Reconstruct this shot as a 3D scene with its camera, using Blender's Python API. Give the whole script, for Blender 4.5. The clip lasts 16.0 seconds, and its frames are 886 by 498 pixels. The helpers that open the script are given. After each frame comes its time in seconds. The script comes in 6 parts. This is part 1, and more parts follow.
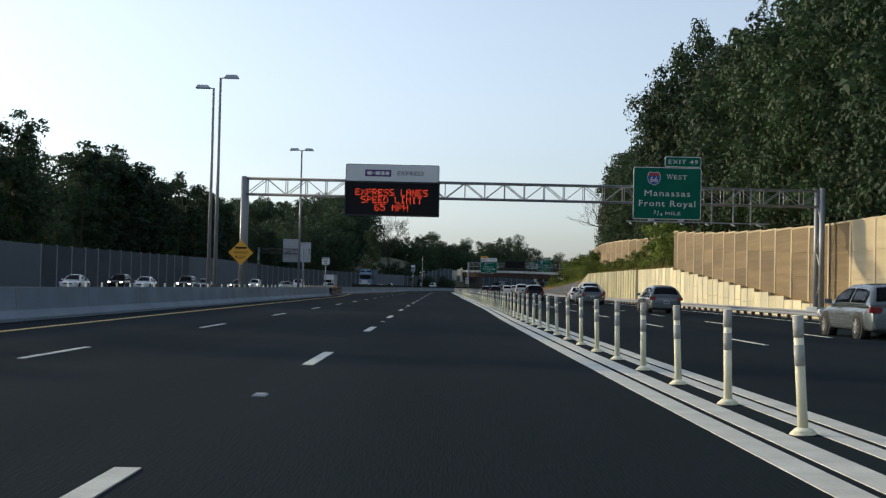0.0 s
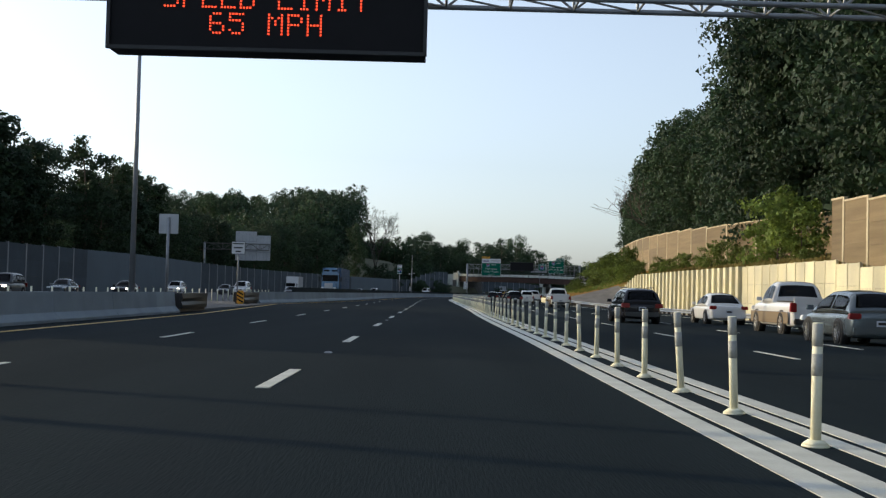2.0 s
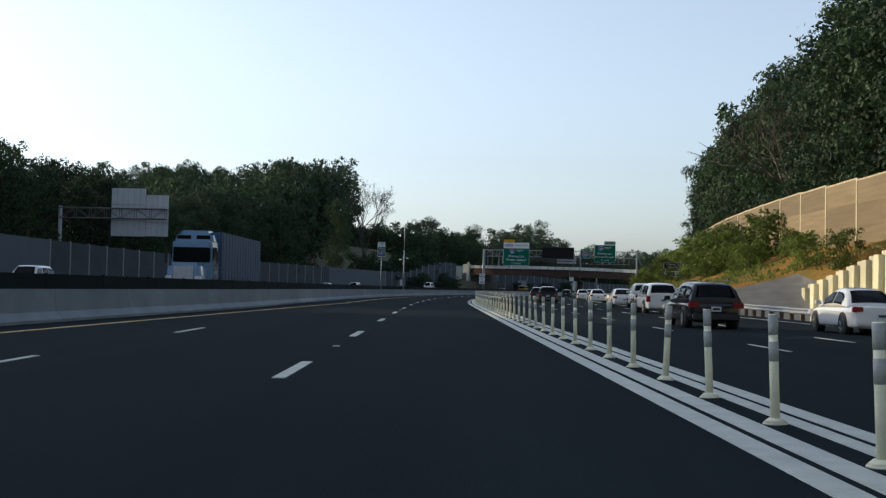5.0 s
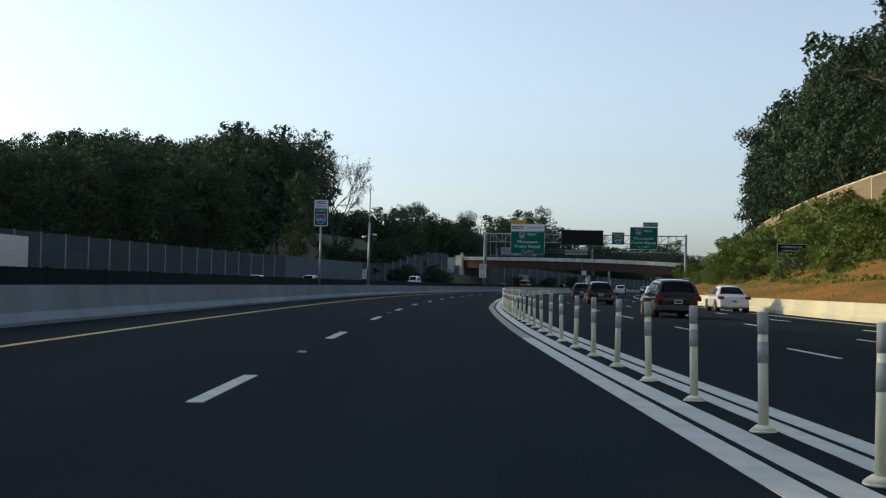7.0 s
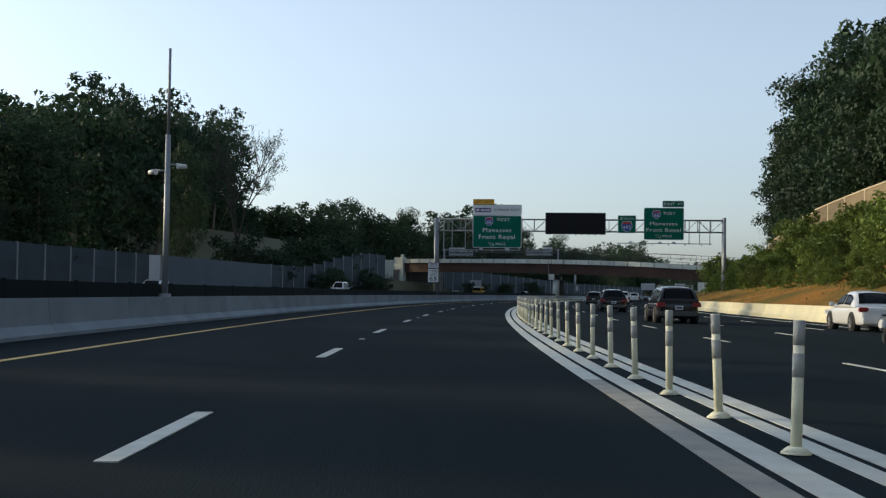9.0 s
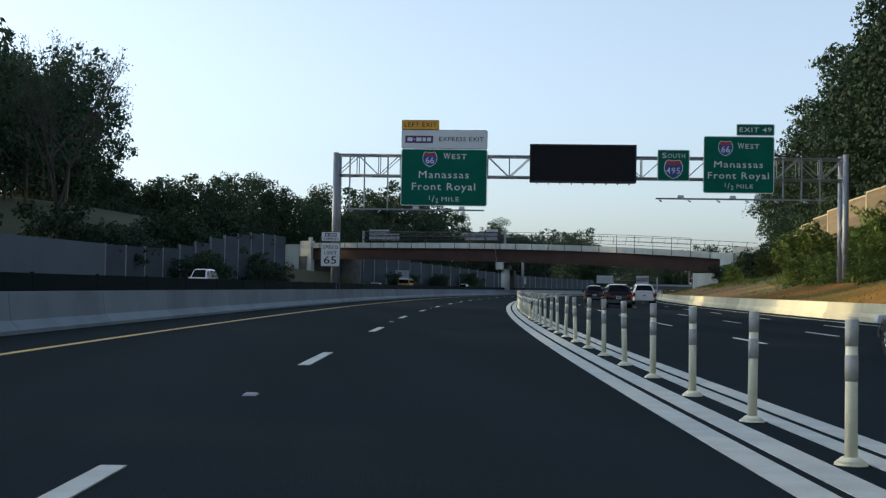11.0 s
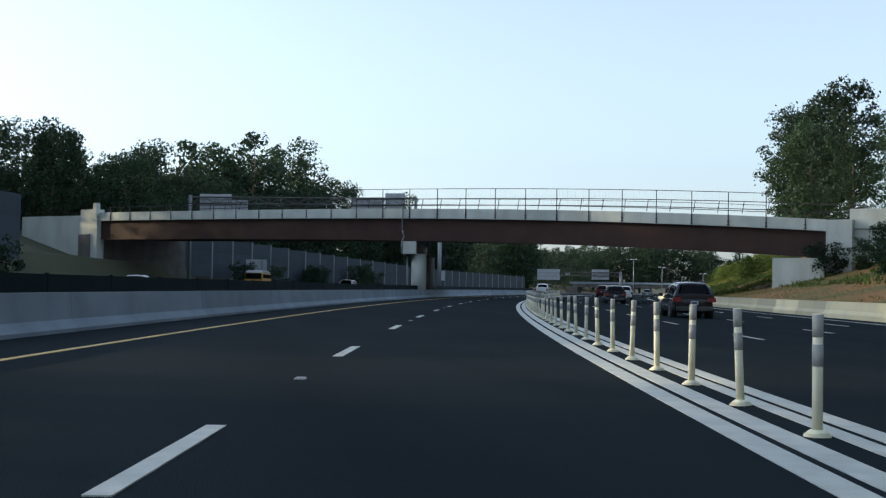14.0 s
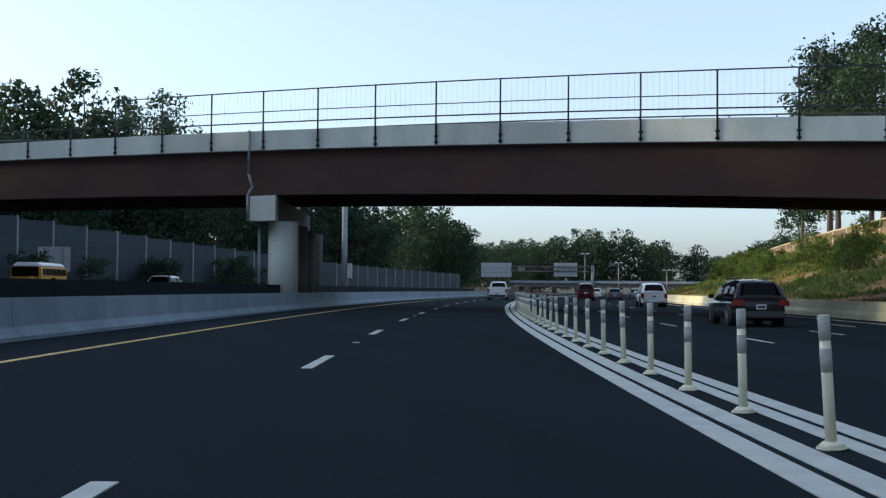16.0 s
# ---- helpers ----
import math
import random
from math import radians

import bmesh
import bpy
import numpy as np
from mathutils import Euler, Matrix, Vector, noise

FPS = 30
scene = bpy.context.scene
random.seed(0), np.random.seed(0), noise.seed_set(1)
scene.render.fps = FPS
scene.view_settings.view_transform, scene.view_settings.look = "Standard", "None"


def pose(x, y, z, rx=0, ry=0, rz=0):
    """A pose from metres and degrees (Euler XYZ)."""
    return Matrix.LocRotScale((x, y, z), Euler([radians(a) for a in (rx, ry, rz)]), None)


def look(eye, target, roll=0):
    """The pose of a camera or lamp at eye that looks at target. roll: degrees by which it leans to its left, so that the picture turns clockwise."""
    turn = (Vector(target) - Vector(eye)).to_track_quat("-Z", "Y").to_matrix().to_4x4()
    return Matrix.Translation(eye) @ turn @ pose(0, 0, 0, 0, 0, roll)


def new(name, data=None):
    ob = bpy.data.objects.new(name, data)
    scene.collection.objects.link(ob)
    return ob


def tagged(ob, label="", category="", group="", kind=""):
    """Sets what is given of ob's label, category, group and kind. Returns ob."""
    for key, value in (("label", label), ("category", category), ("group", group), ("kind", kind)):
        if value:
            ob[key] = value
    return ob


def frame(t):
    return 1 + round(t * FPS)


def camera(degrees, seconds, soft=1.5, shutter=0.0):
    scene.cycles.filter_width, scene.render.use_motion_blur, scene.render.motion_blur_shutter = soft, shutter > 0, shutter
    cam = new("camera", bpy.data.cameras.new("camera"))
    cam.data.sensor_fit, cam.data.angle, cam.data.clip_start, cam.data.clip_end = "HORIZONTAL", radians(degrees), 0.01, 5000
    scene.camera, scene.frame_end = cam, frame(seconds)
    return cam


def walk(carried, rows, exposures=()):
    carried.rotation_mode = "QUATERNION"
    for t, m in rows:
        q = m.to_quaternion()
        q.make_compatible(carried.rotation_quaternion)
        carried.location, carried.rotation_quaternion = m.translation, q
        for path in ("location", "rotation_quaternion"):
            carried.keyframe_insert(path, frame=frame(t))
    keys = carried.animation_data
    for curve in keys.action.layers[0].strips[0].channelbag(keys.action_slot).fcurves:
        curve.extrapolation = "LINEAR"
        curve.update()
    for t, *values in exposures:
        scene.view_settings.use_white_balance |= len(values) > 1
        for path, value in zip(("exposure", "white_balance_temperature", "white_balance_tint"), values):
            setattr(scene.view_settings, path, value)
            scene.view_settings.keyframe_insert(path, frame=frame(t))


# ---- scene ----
cam = camera(40.0, 16.0, soft=1.3, shutter=0.0)
PATH = [
    (0, (-0.126, 0.000, 1.051), (-0.075, 9.995, 1.3646), 1.30),
    (0.5, (-0.029, 15.879, 1.051), (0.040, 25.874, 1.3468), 0.90),
    (1, (0.030, 31.757, 1.051), (0.098, 41.752, 1.3547), 0.45),
    (1.5, (0.108, 47.636, 1.051), (0.186, 57.629, 1.4151), 0.82),
    (2, (0.199, 63.514, 1.051), (0.295, 73.507, 1.4117), 1.45),
    (2.5, (0.255, 79.392, 1.051), (0.334, 89.387, 1.3674), 1.31),
    (3, (0.255, 95.271, 1.051), (0.324, 105.266, 1.3556), 1.27),
    (3.5, (0.297, 111.150, 1.051), (0.366, 121.145, 1.3399), 0.87),
    (4, (0.396, 127.028, 1.051), (0.453, 137.023, 1.3760), 1.20),
    (4.5, (0.511, 142.906, 1.051), (0.567, 152.901, 1.3762), 1.24),
    (5, (0.611, 158.785, 1.051), (0.662, 168.779, 1.3765), 1.28),
    (5.5, (0.690, 174.663, 1.051), (0.731, 184.658, 1.3767), 1.32),
    (6, (0.753, 190.542, 1.051), (0.798, 200.536, 1.3770), 1.36),
    (6.5, (0.830, 206.420, 1.051), (0.899, 216.414, 1.3772), 1.40),
    (7, (0.999, 222.297, 1.051), (1.140, 232.292, 1.3390), 1.39),
    (7.5, (1.101, 238.174, 1.051), (1.330, 248.167, 1.3602), 0.81),
    (8, (1.327, 254.050, 1.051), (1.689, 264.039, 1.3526), 0.70),
    (8.5, (1.871, 269.919, 1.051), (2.347, 279.902, 1.3996), 0.78),
    (9, (2.767, 285.771, 1.051), (3.399, 295.745, 1.4123), 0.83),
    (9.5, (3.748, 301.616, 1.051), (4.531, 311.580, 1.4008), 0.88),
    (10, (4.981, 317.444, 1.051), (5.919, 327.394, 1.3893), 0.93),
    (10.5, (6.467, 333.250, 1.051), (7.558, 343.185, 1.3779), 0.97),
    (11, (8.202, 349.031, 1.051), (9.445, 358.949, 1.3664), 1.02),
    (11.5, (10.184, 364.783, 1.051), (11.576, 374.681, 1.3549), 1.07),
    (12, (12.408, 380.503, 1.051), (13.951, 390.378, 1.3708), 0.78),
    (12.5, (14.908, 396.181, 1.051), (16.571, 406.037, 1.3704), 0.65),
    (13, (17.517, 411.843, 1.051), (19.287, 421.680, 1.3543), 0.84),
    (13.5, (20.359, 427.465, 1.051), (22.267, 437.277, 1.3610), 1.00),
    (14, (23.446, 443.042, 1.051), (25.504, 452.823, 1.3680), 0.94),
    (14.5, (26.858, 458.551, 1.051), (29.066, 468.299, 1.3696), 1.09),
    (15, (30.426, 474.025, 1.051), (32.791, 483.736, 1.3667), 1.18),
    (15.5, (34.253, 489.438, 1.051), (36.768, 499.110, 1.3801), 1.10),
    (16, (38.381, 504.771, 1.051), (41.046, 514.404, 1.3828), 0.50),
]
walk(cam, [(t, look(eye, target, roll)) for t, eye, target, roll in PATH], [(0.0, -0.1, 6550, 10), (1.0, -0.08, 6550, 10), (2.0, 0.02, 6550, 10), (4.0, 0.0, 6480, 10), (6.3, -0.1, 6450, 9), (9.2, -0.12, 6400, 8), (11.5, 0.16, 6300, 8), (13.0, 0.30, 6300, 8), (16.0, 0.30, 6080, 8)])

# ---- world, sun, exposure ----
SUN_FROM = Vector((-0.91, 0.414, math.tan(radians(14.5))))
world = bpy.data.worlds.new("sky")
scene.world = world
world.use_nodes = True
_n = world.node_tree.nodes
_sky = _n.new("ShaderNodeTexSky")
_sky.sky_type = "NISHITA"
_sky.sun_disc = False
_sky.sun_elevation = radians(14.5)
_sky.sun_rotation = math.atan2(SUN_FROM.x, SUN_FROM.y)
_sky.air_density, _sky.dust_density, _sky.ozone_density = 1.0, 1.8, 2.0
_haze = _n.new("ShaderNodeHueSaturation")
_haze.inputs["Saturation"].default_value = 0.46
_tint = _n.new("ShaderNodeMix")
_tint.data_type, _tint.blend_type = "RGBA", "MULTIPLY"
_tint.inputs["Factor"].default_value = 1.0
_tint.inputs["B"].default_value = (0.895, 0.978, 1.09, 1.0)
world.node_tree.links.new(_sky.outputs[0], _haze.inputs["Color"])
world.node_tree.links.new(_haze.outputs[0], _tint.inputs["A"])
world.node_tree.links.new(_tint.outputs["Result"], _n["Background"].inputs[0])
_n["Background"].inputs[1].default_value = 0.245
sun = new("sun", bpy.data.lights.new("sun", "SUN"))
sun.data.energy, sun.data.angle, sun.data.color = 3.6, radians(0.6), (1.0, 0.79, 0.47)
sun.matrix_basis = look(SUN_FROM * 100, (0, 0, 0))

# ---- the line of the road: station s along the travel lane, u to the right ----
_KN = [-50, 120, 170, 210, 250, 300, 380, 460, 560, 700]
_KV = [0.129, -0.005, -0.112, 0.214, 0.772, 1.017, 0.964, 0.872, 0.847, 0.847]
_S = np.arange(-1000.0, 3000.0, 2.0)
_kap = np.interp(_S, _KN, _KV) * 1e-3
_kap[_S < -60] = 0
_kap[_S > 1100] = 0
_psi = np.concatenate([[0], np.cumsum(_kap[1:] + _kap[:-1])])
_psi -= np.interp(0, _S, _psi)
_X = np.concatenate([[0], np.cumsum(np.sin(_psi[1:]) + np.sin(_psi[:-1]))])
_Y = np.concatenate([[0], np.cumsum(np.cos(_psi[1:]) + np.cos(_psi[:-1]))])
_X -= np.interp(0, _S, _X)
_Y -= np.interp(0, _S, _Y)


def heading(s):
    return float(np.interp(s, _S, _psi))


def P(s, u, z=0.0):
    a = heading(s)
    return Vector((float(np.interp(s, _S, _X)) + u * math.cos(a), float(np.interp(s, _S, _Y)) - u * math.sin(a), z))


def M(s, u, z=0.0, turn=0.0):
    """A pose on the road: local x to the right, y ahead."""
    p = P(s, u, z)
    return pose(p.x, p.y, p.z, 0, 0, turn - math.degrees(heading(s)))


def fall(u):
    """Crossfall of the right-hand roadway."""
    return -0.010 * max(0.0, u - 4.0)


# ---- materials ----
def material(name, base, rough=0.8, metal=0.0, other=None, scale=1.0, fine=30.0, vary=0.5, bump=0.1, space="world", emit=0.0, coat=0.0, random=0.0, streak=None, spec=0.5, span=(0.45, 1.0)):
    m = bpy.data.materials.new(name)
    m.use_nodes = True
    t = m.node_tree
    b = t.nodes["Principled BSDF"]
    b.inputs["Roughness"].default_value, b.inputs["Metallic"].default_value = rough, metal
    b.inputs["Coat Weight"].default_value = coat
    b.inputs["Specular IOR Level"].default_value = spec
    if space == "world":
        co = t.nodes.new("ShaderNodeNewGeometry").outputs["Position"]
    else:
        co = t.nodes.new("ShaderNodeTexCoord").outputs["Object"]
    if streak:
        mp = t.nodes.new("ShaderNodeMapping")
        mp.inputs["Scale"].default_value = streak
        t.links.new(co, mp.inputs["Vector"])
        co = mp.outputs[0]
    big, small = t.nodes.new("ShaderNodeTexNoise"), t.nodes.new("ShaderNodeTexNoise")
    for node, sc in ((big, scale), (small, fine)):
        t.links.new(co, node.inputs["Vector"])
        node.inputs["Scale"].default_value = sc
        node.inputs["Detail"].default_value = 4.0
    add = t.nodes.new("ShaderNodeMath")
    add.operation = "MULTIPLY_ADD"
    t.links.new(small.outputs["Fac"], add.inputs[0])
    add.inputs[1].default_value = 0.45
    t.links.new(big.outputs["Fac"], add.inputs[2])
    ramp = t.nodes.new("ShaderNodeMapRange")
    ramp.inputs["From Min"].default_value, ramp.inputs["From Max"].default_value = span
    t.links.new(add.outputs[0], ramp.inputs["Value"])
    other = other or tuple(c * (1 - 0.45 * vary) for c in base)
    mix = t.nodes.new("ShaderNodeMix")
    mix.data_type = "RGBA"
    mix.inputs["A"].default_value, mix.inputs["B"].default_value = (*other, 1), (*base, 1)
    t.links.new(ramp.outputs[0], mix.inputs["Factor"])
    colour = mix.outputs["Result"]
    if random:
        info = t.nodes.new("ShaderNodeObjectInfo")
        hs = t.nodes.new("ShaderNodeHueSaturation")
        mr = t.nodes.new("ShaderNodeMapRange")
        mr.inputs["To Min"].default_value, mr.inputs["To Max"].default_value = 1 - random, 1 + random
        t.links.new(info.outputs["Random"], mr.inputs["Value"])
        t.links.new(mr.outputs[0], hs.inputs["Value"])
        t.links.new(colour, hs.inputs["Color"])
        colour = hs.outputs[0]
    t.links.new(colour, b.inputs["Base Color"])
    if bump:
        bp = t.nodes.new("ShaderNodeBump")
        bp.inputs["Strength"].default_value = bump
        bp.inputs["Distance"].default_value = 0.02
        t.links.new(small.outputs["Fac"], bp.inputs["Height"])
        t.links.new(bp.outputs[0], b.inputs["Normal"])
    if emit:
        b.inputs["Emission Color"].default_value, b.inputs["Emission Strength"].default_value = (*base, 1), emit
    return m


ASPHALT = material("asphalt", (0.0198, 0.0285, 0.0335), 0.95, other=(0.0125, 0.0182, 0.0218), scale=0.5, fine=60, bump=0.3, spec=0.015, streak=(1, 0.07, 1))
ASPHALT_OLD = material("worn_asphalt", (0.055, 0.057, 0.06), 0.85, other=(0.035, 0.036, 0.038), scale=0.2, fine=60, bump=0.3)
WORN_PAINT = material("worn_road_paint", (0.34, 0.335, 0.30), 0.8, other=(0.20, 0.20, 0.185), scale=3.0, fine=50, bump=0.25)
PAINT = material("road_paint", (0.60, 0.62, 0.57), 0.7, other=(0.42, 0.44, 0.40), scale=2.5, fine=45, bump=0.2)
YELLOW_PAINT = material("yellow_paint", (0.72, 0.47, 0.10), 0.6, other=(0.5, 0.33, 0.08), scale=2.0, fine=45, bump=0.2)
# blue tint stands for the cool skylight on shaded concrete
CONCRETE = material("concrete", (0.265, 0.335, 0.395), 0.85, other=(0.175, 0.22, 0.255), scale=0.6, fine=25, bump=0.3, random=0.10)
BRIDGE_CONCRETE = material("bridge_concrete", (0.62, 0.655, 0.60), 0.85, other=(0.42, 0.45, 0.41), scale=0.6, fine=14, bump=0.3, random=0.10, streak=(1, 1, 0.35))
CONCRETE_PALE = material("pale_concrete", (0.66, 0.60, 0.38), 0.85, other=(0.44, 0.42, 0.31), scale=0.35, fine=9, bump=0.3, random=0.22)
# darker concrete; shade under the bridges is put into its colour
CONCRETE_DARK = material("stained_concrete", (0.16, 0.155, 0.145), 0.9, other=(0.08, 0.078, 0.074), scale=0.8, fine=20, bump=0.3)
STEEL = material("galvanised_steel", (0.28, 0.30, 0.32), 0.5, 0.4, scale=3, fine=40, vary=0.4, bump=0.05)
DARK_STEEL = material("dark_steel", (0.020, 0.022, 0.024), 0.5, 0.0, scale=3, fine=40, bump=0.05)
RUST = material("weathering_steel", (0.055, 0.024, 0.017), 0.8, 0.0, other=(0.028, 0.013, 0.010), scale=0.5, fine=12, bump=0.2)
TAN_WALL = material("tan_wall_panel", (0.200, 0.148, 0.078), 0.9, other=(0.125, 0.090, 0.047), scale=0.5, fine=9, bump=0.6, random=0.24, streak=(0.3, 0.3, 6))
PALE_WALL = material("pale_wall_panel", (0.46, 0.39, 0.25), 0.9, other=(0.36, 0.30, 0.19), scale=0.4, fine=10, bump=0.3, streak=(0.3, 0.3, 5))
TAN_POST = material("tan_wall_post", (0.52, 0.44, 0.29), 0.85, other=(0.40, 0.335, 0.22), scale=1.2, fine=20, bump=0.3)
# panel greys tinted blue too, skylight's cast put into the colour
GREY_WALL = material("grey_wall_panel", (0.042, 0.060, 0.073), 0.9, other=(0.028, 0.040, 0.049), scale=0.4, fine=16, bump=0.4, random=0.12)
GREY_POST = material("grey_wall_post", (0.24, 0.25, 0.26), 0.8, scale=1.2, fine=20, bump=0.2)
BLUE_WALL = material("smooth_wall_panel", (0.085, 0.115, 0.135), 0.8, scale=0.2, fine=10, bump=0.15)
GRASS = material("roadside_grass", (0.065, 0.065, 0.028), 0.95, other=(0.035, 0.042, 0.016), scale=0.15, fine=6, bump=0.6)
DRY_GRASS = material("dry_grass", (0.33, 0.150, 0.036), 0.95, other=(0.13, 0.105, 0.028), scale=0.14, fine=2.5, bump=0.9, span=(0.60, 0.86), spec=0.05)
GREEN_SLOPE = material("green_slope_grass", (0.30, 0.145, 0.040), 0.95, other=(0.095, 0.115, 0.026), scale=0.16, fine=2.0, bump=0.9, span=(0.55, 0.80))
TUFT = material("grass_blades", (0.30, 0.19, 0.06), 0.9, other=(0.13, 0.15, 0.04), scale=0.10, fine=6, bump=0)
LEAF_A = material("leaves_green", (0.040, 0.072, 0.032), 0.7, other=(0.019, 0.037, 0.017), scale=0.3, fine=3, bump=0, space="object", random=0.25, spec=0.25)
LEAF_B = material("leaves_dark", (0.030, 0.057, 0.029), 0.7, other=(0.015, 0.031, 0.016), scale=0.3, fine=3, bump=0, space="object", random=0.25, spec=0.25)
LEAF_C = material("leaves_bright", (0.15, 0.205, 0.045), 0.7, other=(0.06, 0.09, 0.018), scale=0.4, fine=4, bump=0, space="object", random=0.45, spec=0.2)
for m in (LEAF_A, LEAF_B, LEAF_C):
    # light that passes through the leaves
    t = m.node_tree
    col = t.nodes["Principled BSDF"].inputs["Base Color"].links[0].from_socket
    tl, mx = t.nodes.new("ShaderNodeBsdfTranslucent"), t.nodes.new("ShaderNodeMixShader")
    mx.inputs["Fac"].default_value = 0.3
    # every leaf clump a little lighter or darker than its neighbours
    geo, mr, hs = t.nodes.new("ShaderNodeNewGeometry"), t.nodes.new("ShaderNodeMapRange"), t.nodes.new("ShaderNodeHueSaturation")
    mr.inputs["To Min"].default_value, mr.inputs["To Max"].default_value = 0.65, 1.4
    t.links.new(geo.outputs["Random Per Island"], mr.inputs["Value"])
    t.links.new(mr.outputs[0], hs.inputs["Value"])
    t.links.new(col, hs.inputs["Color"])
    t.links.new(hs.outputs[0], t.nodes["Principled BSDF"].inputs["Base Color"])
    col = hs.outputs[0]
    t.links.new(col, tl.inputs["Color"])
    t.links.new(t.nodes["Principled BSDF"].outputs[0], mx.inputs[1])
    t.links.new(tl.outputs[0], mx.inputs[2])
    t.links.new(mx.outputs[0], t.nodes["Material Output"].inputs["Surface"])
TWIG = material("dark_bark", (0.06, 0.05, 0.042), 0.95, other=(0.03, 0.025, 0.02), scale=1.5, fine=12, bump=0.4, space="object")
BARK = material("bark", (0.13, 0.10, 0.075), 0.95, other=(0.06, 0.048, 0.036), scale=1.5, fine=12, bump=0.6, space="object", streak=(3, 3, 0.6))
CREAM = material("cream_plastic", (0.86, 0.84, 0.64), 0.65, other=(0.72, 0.70, 0.52), scale=6, fine=50, bump=0.05, space="object", random=0.08)
BAND = material("reflective_sheeting", (0.40, 0.41, 0.38), 0.6, other=(0.31, 0.32, 0.30), scale=20, fine=90, bump=0.05, space="object")
GLARE = material("glare_screen_plastic", (0.006, 0.017, 0.019), 0.8, other=(0.004, 0.010, 0.012), scale=1, fine=20, bump=0.1, spec=0.1)


# ---- mesh helpers ----
def box(bm, c, size, rz=0.0, taper=1.0):
    """A box by its centre and size; taper shrinks its top."""
    x, y, z = size[0] / 2, size[1] / 2, size[2] / 2
    r = Matrix.Rotation(radians(rz), 3, "Z")
    vs = [bm.verts.new(Vector(c) + r @ Vector((sx * x * k, sy * y * k, sz * z)))
          for sz, k in ((-1, 1), (1, taper)) for sx, sy in ((-1, -1), (1, -1), (1, 1), (-1, 1))]
    for f in ((3, 2, 1, 0), (4, 5, 6, 7), (0, 1, 5, 4), (1, 2, 6, 5), (2, 3, 7, 6), (3, 0, 4, 7)):
        bm.faces.new([vs[i] for i in f])
    return vs


def rod(bm, a, b, r, r2=None, n=8, cap=True):
    """A round bar from a to b."""
    a, b = Vector(a), Vector(b)
    r2 = r if r2 is None else r2
    d = (b - a).normalized()
    e = d.orthogonal().normalized()
    f = d.cross(e)
    rings = []
    for p, q in ((a, r), (b, r2)):
        rings.append([bm.verts.new(p + q * (math.cos(k * math.tau / n) * e + math.sin(k * math.tau / n) * f)) for k in range(n)])
    for k in range(n):
        fc = bm.faces.new((rings[0][k], rings[0][(k + 1) % n], rings[1][(k + 1) % n], rings[1][k]))
        fc.smooth = n > 6
    if cap:
        bm.faces.new(rings[0][::-1])
        bm.faces.new(rings[1])


def beam(bm, a, b, w, h):
    """A square bar from a to b, w wide and h high."""
    a, b = Vector(a), Vector(b)
    d = (b - a).normalized()
    side = d.cross(Vector((0, 0, 1)))
    side = side.normalized() if side.length > 1e-3 else Vector((1, 0, 0))
    up = side.cross(d)
    r = [[bm.verts.new(p + side * (i * w / 2) + up * (j * h / 2)) for i, j in ((-1, -1), (1, -1), (1, 1), (-1, 1))] for p in (a, b)]
    for k in range(4):
        bm.faces.new((r[0][k], r[0][(k + 1) % 4], r[1][(k + 1) % 4], r[1][k]))
    bm.faces.new(r[0][::-1])
    bm.faces.new(r[1])


def loft(bm, rings, close=True, ends=True, smooth=False):
    """Skins rings of points."""
    vr = [[bm.verts.new(p) for p in ring] for ring in rings]
    n = len(vr[0])
    for a, b in zip(vr, vr[1:]):
        for k in range(n if close else n - 1):
            bm.faces.new((a[k], a[(k + 1) % n], b[(k + 1) % n], b[k])).smooth = smooth
    if ends and close:
        bm.faces.new(vr[0][::-1])
        bm.faces.new(vr[-1])
    return vr


def along(bm, s0, s1, section, step=6.0, shift=None, ends=True, close=True):
    """Sweeps a section [(u, z), ...] along the road from s0 to s1; shift(s) moves it sideways."""
    n = max(1, int(math.ceil((s1 - s0) / step)))
    rings = []
    for i in range(n + 1):
        s = s0 + (s1 - s0) * i / n
        o = shift(s) if shift else 0.0
        rings.append([P(s, u + o, z) for u, z in section])
    loft(bm, rings, close, ends)


def mesh_of(name, bm, mat):
    bmesh.ops.recalc_face_normals(bm, faces=bm.faces)
    me = bpy.data.meshes.new(name)
    bm.to_mesh(me)
    bm.free()
    for x in mat if isinstance(mat, (list, tuple)) else [mat]:
        me.materials.append(x)
    return me


def part(name, bm, mat, parent=None, label=""):
    """Links a bmesh as one mesh object, under a thing or a part."""
    me = bm if isinstance(bm, bpy.types.Mesh) else mesh_of(name, bm, mat)
    ob = new(name, me)
    if parent:
        ob.parent = parent
    return tagged(ob, label)


def thing(name, m, label, category, group="", kind=""):
    ob = new(name)
    ob.empty_display_size = 0.2
    ob.matrix_basis = m
    return tagged(ob, label, category, group, kind)


